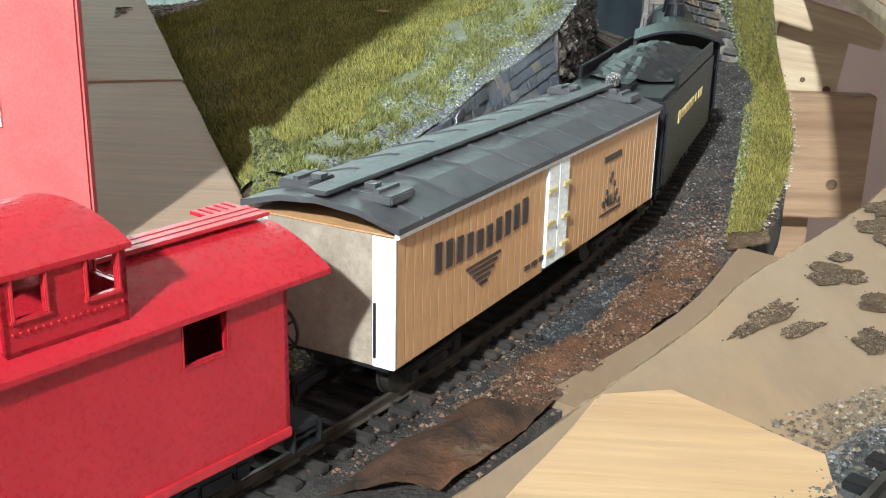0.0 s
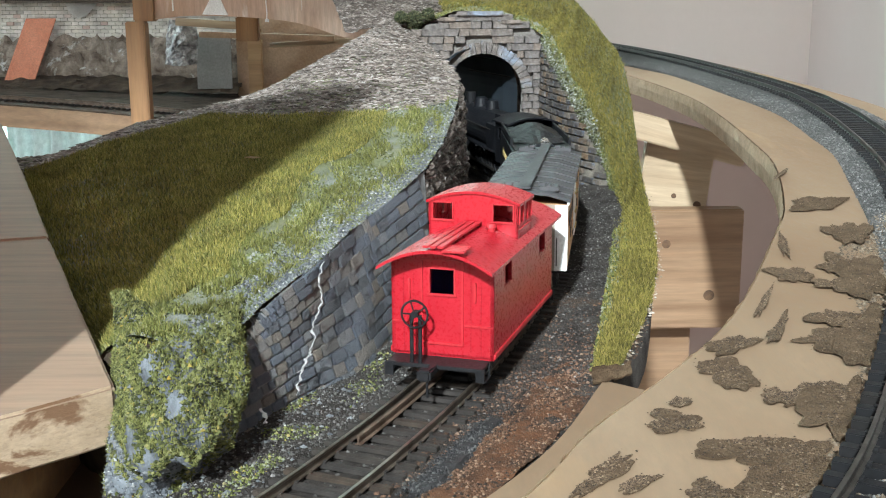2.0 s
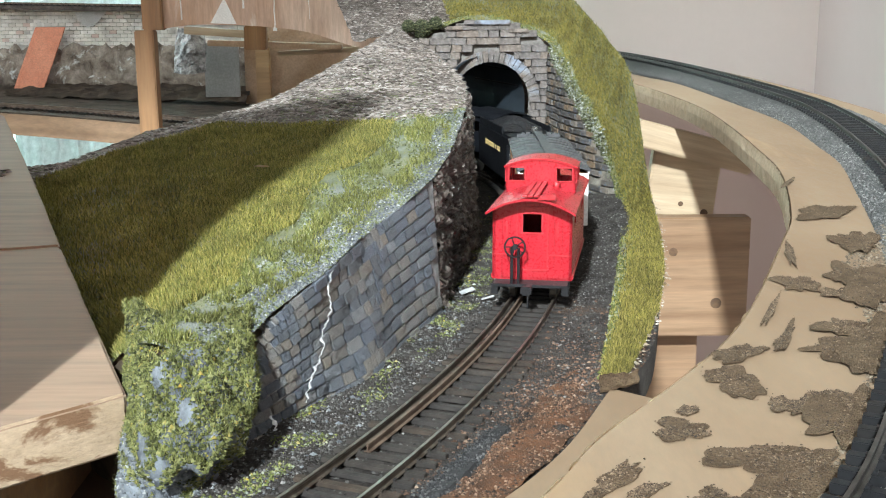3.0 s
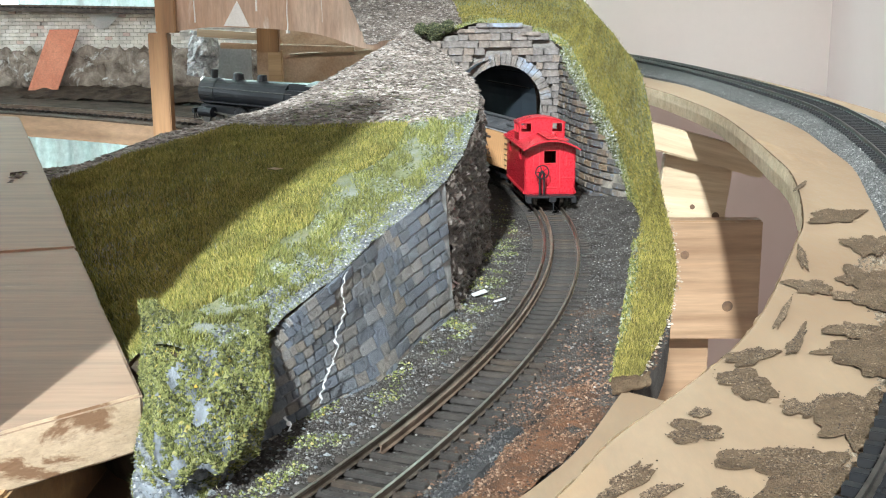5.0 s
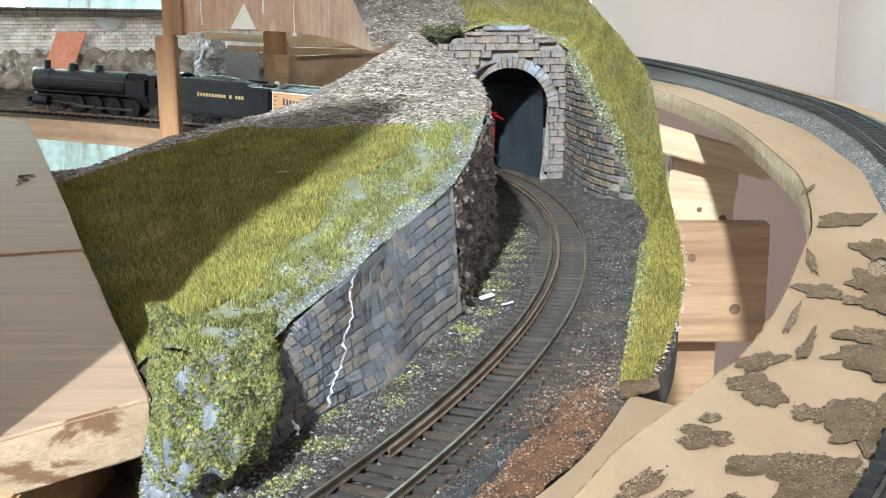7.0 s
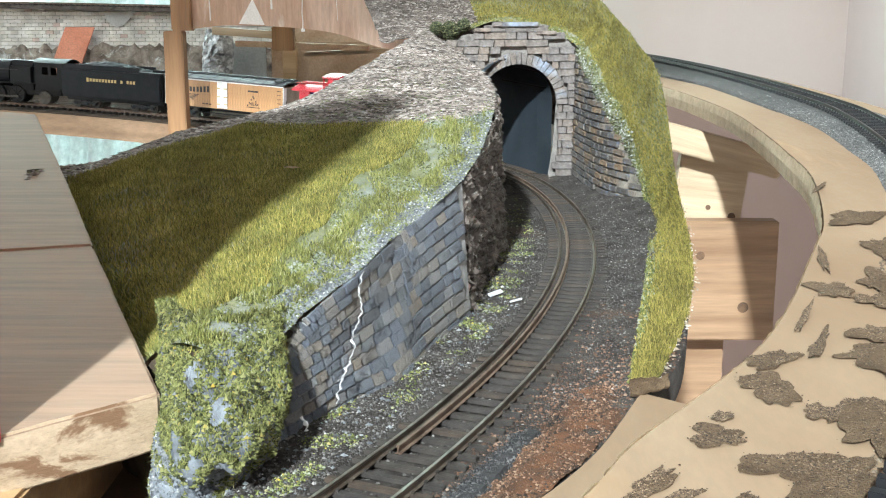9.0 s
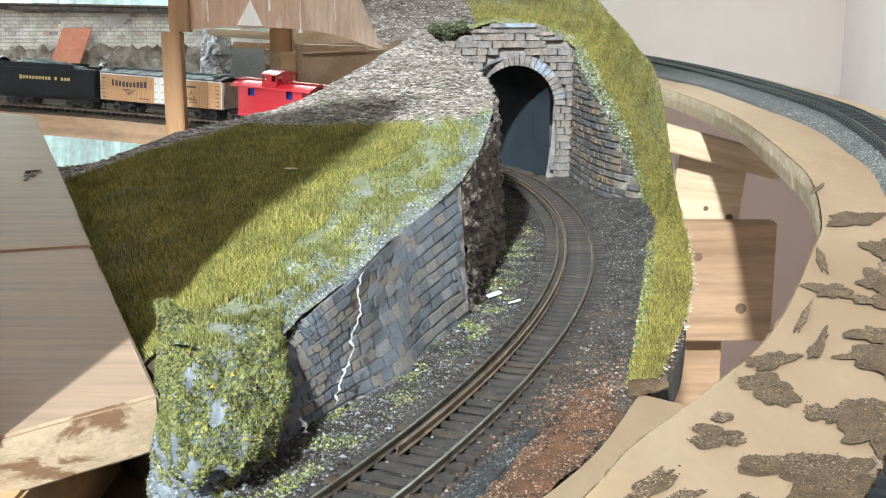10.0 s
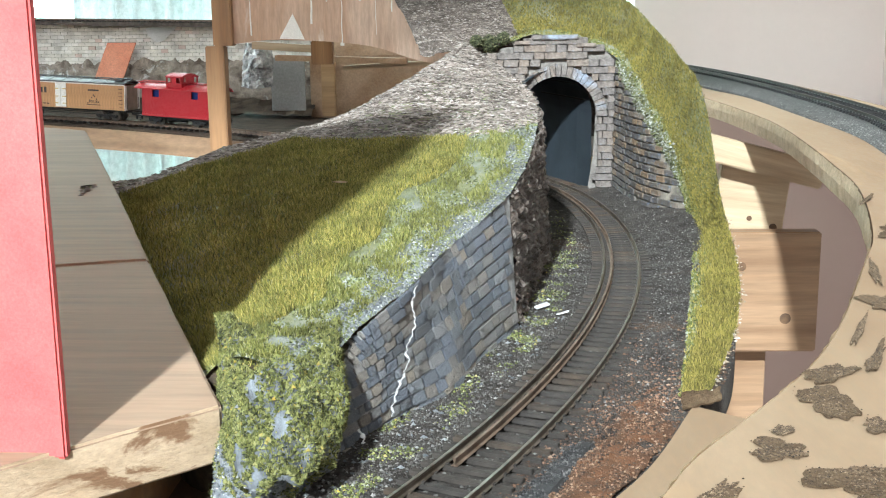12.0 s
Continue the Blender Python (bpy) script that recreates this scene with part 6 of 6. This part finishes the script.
RUBBLE = island_surf("grey_rubble", [(0.0, (0.05, 0.055, 0.062)), (0.5, (0.11, 0.12, 0.13)), (0.9, (0.19, 0.20, 0.205)), (1.0, (0.42, 0.43, 0.42))])
stuff("wall_top_rubble", *pebbles(scatter(HILL_GRID, 8000, lambda u, v: (v < 0.13 and u < 0.75) * (1.0 if v < 0.03 else 0.35)), 0.0002, 0.0008, 0.7), RUBBLE, "grey broken stone along the wall top")


def mossy(u, v):
    """How thickly the mound is grown over: its brow and top, less its rocky foot."""
    return max(0.0, min(1.0, 3.0 * (v - 0.30) + 2.3 * noise.noise(Vector((u * 13, v * 12, 2)))))


MOUND_MOSS = island_surf("mound_mosses", [(0.0, (0.018, 0.022, 0.008)), (0.35, (0.062, 0.070, 0.022)), (0.7, (0.135, 0.142, 0.045)), (0.97, (0.20, 0.20, 0.085)), (1.0, (0.27, 0.19, 0.03))])
stuff("mound_moss", *pebbles(scatter(MOUND_GRID, 26000, mossy), 0.00018, 0.00085, 0.9), MOUND_MOSS, "yellow green moss clumps on the front mound")
stuff("mound_tufts", *blades(scatter(MOUND_GRID, 15000, lambda u, v: 0.9 * mossy(u, v)), 0.0019, 0.00034, 1.3), GRASS_BRIGHT, "short bright tufts on the front mound")
stuff("mound_rubble", *pebbles(scatter(MOUND_GRID, 2600, lambda u, v: 1.0 if v < 0.45 else 0.05), 0.0002, 0.0009, 0.8), RUBBLE, "grey rubble at the foot of the mound")


def track_gap(p):
    """How far a place lies from the line's middle."""
    return abs(math.hypot(p.x - CX, p.y - CY) - RAD)


def ground_bits(n, test):
    out = []
    while len(out) < n:
        for u, v in RNG.random((n, 2)):
            p, nn = sheet_at(GROUND_GRID, u, v)
            if p.y > 0.17 and RNG.random() < test(p):
                out.append((p, nn))
                if len(out) >= n:
                    break
    return out


def rusty(p):
    return (p.y < 0.43 and p.x > CX + math.sqrt(max(RAD ** 2 - (p.y - CY) ** 2, 0)) + 0.012) * min(1.0, max(0.0, (0.43 - p.y) / 0.1))


stuff("ballast", *pebbles(ground_bits(30000, lambda p: (0.85 if track_gap(p) > 0.0145 else 0.30 if p.y > 0.40 else 0.20) * (1 - 0.75 * rusty(p))), 0.0002, 0.0007, 0.75), STONES, "grey ballast stones beside the track")
stuff("rusty_ballast", *pebbles(ground_bits(4500, lambda p: rusty(p)), 0.0002, 0.0008, 0.7), RUST_BITS, "rusty brown grit beside the track")
stuff("track_weeds", *pebbles(ground_bits(6500, lambda p: (p.x < CX + math.sqrt(max(RAD ** 2 - (p.y - CY) ** 2, 0)) - 0.022) * max(0.0, 0.3 + 1.8 * noise.noise(p * 80))), 0.0002, 0.0007, 0.9), MOSS, "small green weeds along the wall's foot")
stuff("pale_stones", *pebbles(ground_bits(500, lambda p: (p.x < CX + math.sqrt(max(RAD ** 2 - (p.y - CY) ** 2, 0)) - 0.018) * (1.0 if p.y < 0.46 else 0.1)), 0.0003, 0.0011, 0.7), RUBBLE, "pale broken stones along the wall's foot")
stuff("bed_stones", *pebbles(scatter(BED_GRID, 30000, lambda u, v: 1.0 if v < 0.36 or v > 0.8 else 0.05), 0.0002, 0.0006, 0.8), island_surf("bed_stone_mix", [(0.0, (0.045, 0.045, 0.044)), (0.5, (0.095, 0.093, 0.090)), (0.9, (0.155, 0.152, 0.147)), (1.0, (0.26, 0.255, 0.245))]), "grey granules of the ballast bed")

# burnt hollow and a dark strip in the ground
burnt = []
for _ in range(900):
    a, r = RNG.uniform(0, 6.283), 0.0048 * abs(RNG.normal(0, 0.6))
    burnt.append((Vector((0.0362 + r * math.cos(a) * 1.2, 0.2885 + r * math.sin(a) * 1.5, -0.0014 - 0.12 * r)), Vector((0, 0, 1))))
stuff("burnt_grit", *pebbles(burnt, 0.0002, 0.0007, 0.5), island_surf("burnt", [(0.0, (0.006, 0.006, 0.006)), (1.0, (0.02, 0.017, 0.015))]), "black burnt grit on the ground")
strip_line = [Vector((0.0040 + 0.0208 * k / 29, 0.234 + 0.047 * k / 29, -0.0016 - 0.0010 * k / 29)) for k in range(30)]
bm = sweep(bmesh.new(), strip_line, [(-0.0036, -0.001), (-0.0018, 0.0006), (0.0018, 0.0007), (0.0036, -0.001), (0.0046, -0.003), (-0.0046, -0.003)])
for v in bm.verts:
    v.co += Vector((noise.noise(v.co * 260), noise.noise(v.co * 260 + Vector((7, 0, 0))), 0.5 * noise.noise(v.co * 400))) * 0.0016
tagged(mesh_object("gritty_strip", bm, SLATE), "black gritty ballast strip bedded in the clay", "strip")
grit_ = []
for _ in range(3200):
    q = strip_line[int(RNG.integers(0, 30))]
    r = RNG.normal(0, 0.0022)
    grit_.append((q + Vector((r, -0.45 * r + RNG.normal(0, 0.0012), 0.0004 - 60 * r * r)), Vector((0, 0, 1))))
stuff("strip_grit", *pebbles(grit_, 0.0002, 0.0007, 0.8), island_surf("black_grit", [(0.0, (0.010, 0.010, 0.011)), (0.7, (0.034, 0.033, 0.034)), (1.0, (0.09, 0.088, 0.086))]), "black ballast grit along the strip")

# foot of torn card at the bank's near end
bm, _ = loft([[(0.0560, 0.3060, -0.0015), (0.0620, 0.3055, 0.0005), (0.0680, 0.3085, 0.001)], [(0.0570, 0.3120, 0.0015), (0.0630, 0.3115, 0.0026), (0.0690, 0.3140, 0.003)]], 20, 8, 0.0012, 300)
bmesh.ops.solidify(bm, geom=bm.faces[:], thickness=0.001)
tagged(mesh_object("torn_card", bm, GRIT), "torn pale card at the foot of the bank", "card")
rim_ = curve_pts(H2, 220)[:62]
flakes = [(rim_[int(RNG.integers(0, 62))] + Vector((RNG.normal(0.0008, 0.0006), RNG.normal(0, 0.001), RNG.normal(0.0004, 0.0007))), Vector((0, 0, 1))) for _ in range(240)]
stuff("torn_edge_flakes", *pebbles(flakes, 0.0002, 0.0010, 0.6), island_surf("torn_card", [(0.0, (0.20, 0.14, 0.09)), (0.5, (0.30, 0.24, 0.18)), (1.0, (0.50, 0.46, 0.41))]), "torn pale card flakes along the bank's edge")
# step of plywood between ground and ramp
tagged(mesh_object("plywood_step", loft([[(0.0, 0.205, -0.002), (0.036, 0.256, -0.001), (0.0595, 0.307, 0.0)], [(0.03, 0.185, -0.002), (0.062, 0.235, -0.001), (0.085, 0.285, 0.0)]], 16, 6, skirt=0.012)[0], PLY), "pale plywood edge below the ramp", kind="structure")

# rusty clay beside the track
clay_in, clay_mid, clay_out = [], [], []
for y, xo in ((0.165, -0.018), (0.215, 0.010), (0.266, 0.039), (0.306, 0.058), (0.35, 0.078), (0.40, 0.090)):
    xi = CX + math.sqrt((RAD + 0.0165) ** 2 - (y - CY) ** 2)
    clay_in.append((xi, y, -0.0052))
    clay_mid.append(((xi + xo) / 2, y, -0.0012 if y < 0.34 else -0.0036))
    clay_out.append((xo, y, -0.0022 if y < 0.34 else -0.0052))
bm, CLAY_GRID = loft([clay_in, clay_mid, clay_out], 140, 44, 0.0013, 110)
tagged(mesh_object("clay_patch", bm, CLAY, smooth=True), "rusty brown and dark clay beside the track", kind="structure")
stuff("clay_grit", *pebbles([q for q in scatter(CLAY_GRID, 15000, lambda u, v: max(0.15, 0.6 + 1.6 * noise.noise(Vector((u * 14, v * 4, 6))))) if q[0].y > 0.2], 0.00015, 0.0006, 0.75), island_surf("clay_crumbs", [(0.0, (0.018, 0.012, 0.009)), (0.4, (0.060, 0.034, 0.021)), (0.8, (0.125, 0.066, 0.038)), (1.0, (0.22, 0.15, 0.105))]), "rusty brown crumbs over the clay")
bm = bmesh.new()
f = bm.faces.new([bm.verts.new((-0.064 + x, 0.441 + y, 0.0515 + 0.3 * y)) for x, y in ((-0.003, 0), (0, 0.0012), (0.003, 0.0004), (0.0042, -0.0004), (0.001, -0.0012))])
bmesh.ops.solidify(bm, geom=[f], thickness=0.0003)
tagged(mesh_object("dry_leaf", bm, PINE), "small dry tan leaf lying on the grass", "leaf")

# grit in the stains
spots_ = []
for ob in [o for o in scene.objects if o.name.startswith("glue_stain")]:
    for _ in range(900):
        a, r = RNG.uniform(0, 6.283), math.sqrt(RNG.random()) * (1.02 if RNG.random() < 0.94 else 1.25)
        d = max(v.co.length for v in ob.data.vertices)
        v = ob.data.vertices[1 + 2 * int(a / 6.283 * 72) % 144].co * r
        spots_.append((ob.matrix_basis @ Vector((v.x, v.y, 0.0002)), Vector((0, 0, 1))))
stuff("stain_grit", *pebbles(spots_, 0.00010, 0.00034, 0.6), STAIN_BITS, "fine brown grit in the glue stains")

stuff("saddle_chips", *pebbles(scatter(SADDLE_GRID, 9000, lambda u, v: 1.0), 0.0003, 0.0012, 0.5, 2.0), BARK_BITS, "brown bark chips on the saddle")
bush = thing("moss_bush", "dark green mossy bush beside the portal", "bush")
vs_, fs_ = [], []
for c, r in (((0.004, 0.800, 0.106), 0.0070), ((0.014, 0.801, 0.110), 0.0048), ((-0.006, 0.797, 0.108), 0.0048)):
    pl = []
    for _ in range(1500):
        d = Vector(RNG.normal(0, 1, 3)).normalized() * r * (0.55 + 0.45 * RNG.random())
        pl.append((Vector(c) + d, d.normalized()))
    v_, f_ = pebbles(pl, 0.0003, 0.0010, 0.9)
    f_ = [tuple(i + len(vs_) for i in q) for q in f_]
    vs_ += v_
    fs_ += f_
BUSH = island_surf("bush_green", [(0.0, (0.02, 0.025, 0.014)), (0.5, (0.055, 0.065, 0.032)), (0.9, (0.11, 0.115, 0.055)), (1.0, (0.2, 0.19, 0.11))])
stuff("foliage", vs_, fs_, BUSH, "dark green moss foliage", bush)

# tan grit thinning out from the ballast onto the plywood
shed = []
b_in = curve_pts([ramp_pt(*p) for p in BED_IN], 120)
while len(shed) < 11000:
    i_ = int(RNG.integers(0, 70))
    w_ = 0.012 * RNG.random() ** 1.5 * (1.0 + 1.2 * noise.noise(Vector((i_ * 0.11, 0, 3))))
    p_ = b_in[i_].lerp(b_in[i_ + 1], RNG.random())
    if p_.y < 0.34:
        shed.append((p_ + Vector((0.004 - w_, 0.3 * w_, 0.0002)), Vector((0, 0, 1))))
stuff("shed_grit", *pebbles(shed, 0.0002, 0.0006, 0.7), TAN_BITS, "tan grit spilling from the ballast onto the plywood")
near_bed = [q for q in scatter(BED_GRID, 16000, lambda u, v: 1.0 if v < 0.5 else 0.2) if q[0].y < 0.36]
stuff("bed_grit", *pebbles(near_bed, 0.0002, 0.0006, 0.8), TAN_BITS, "tan grit over the near ballast bed")


# ---- how the train moves ----
S_BACK = float(LINE_S[140 + 60 + 8])
# seconds, distance of the caboose's middle along the line
RUN = [(0, -0.5235), (0.5, -0.4640), (1.0, -0.4060), (1.5, -0.3494), (2.0, -0.2937), (2.5, -0.2380), (3.0, -0.1803), (4.0, -0.0630), (5.0, 0.0544), (5.5, 0.1055), (6.0, 0.1560), (6.5, 0.2120),
       (7.0, 0.2610), (8.0, S_BACK - 0.197), (9.0, S_BACK - 0.128), (9.5, S_BACK - 0.090), (10.0, S_BACK - 0.053), (10.5, S_BACK - 0.0149), (11.0, S_BACK + 0.026), (11.5, S_BACK + 0.0681), (12.0, S_BACK + 0.1192)]


def motions():
    ts = [i * 0.25 for i in range(49)]
    r = np.array(RUN)
    for ob, ahead, half in ((CABOOSE, 0.0, 0.0265), (REEFER, 0.1355, 0.049), (TENDER, 0.2730, 0.034), (ENGINE, 0.4240, 0.045)):
        walk(ob, [(t, line_pose(float(np.interp(t, r[:, 0], r[:, 1])) + ahead, half)) for t in ts])


motions()
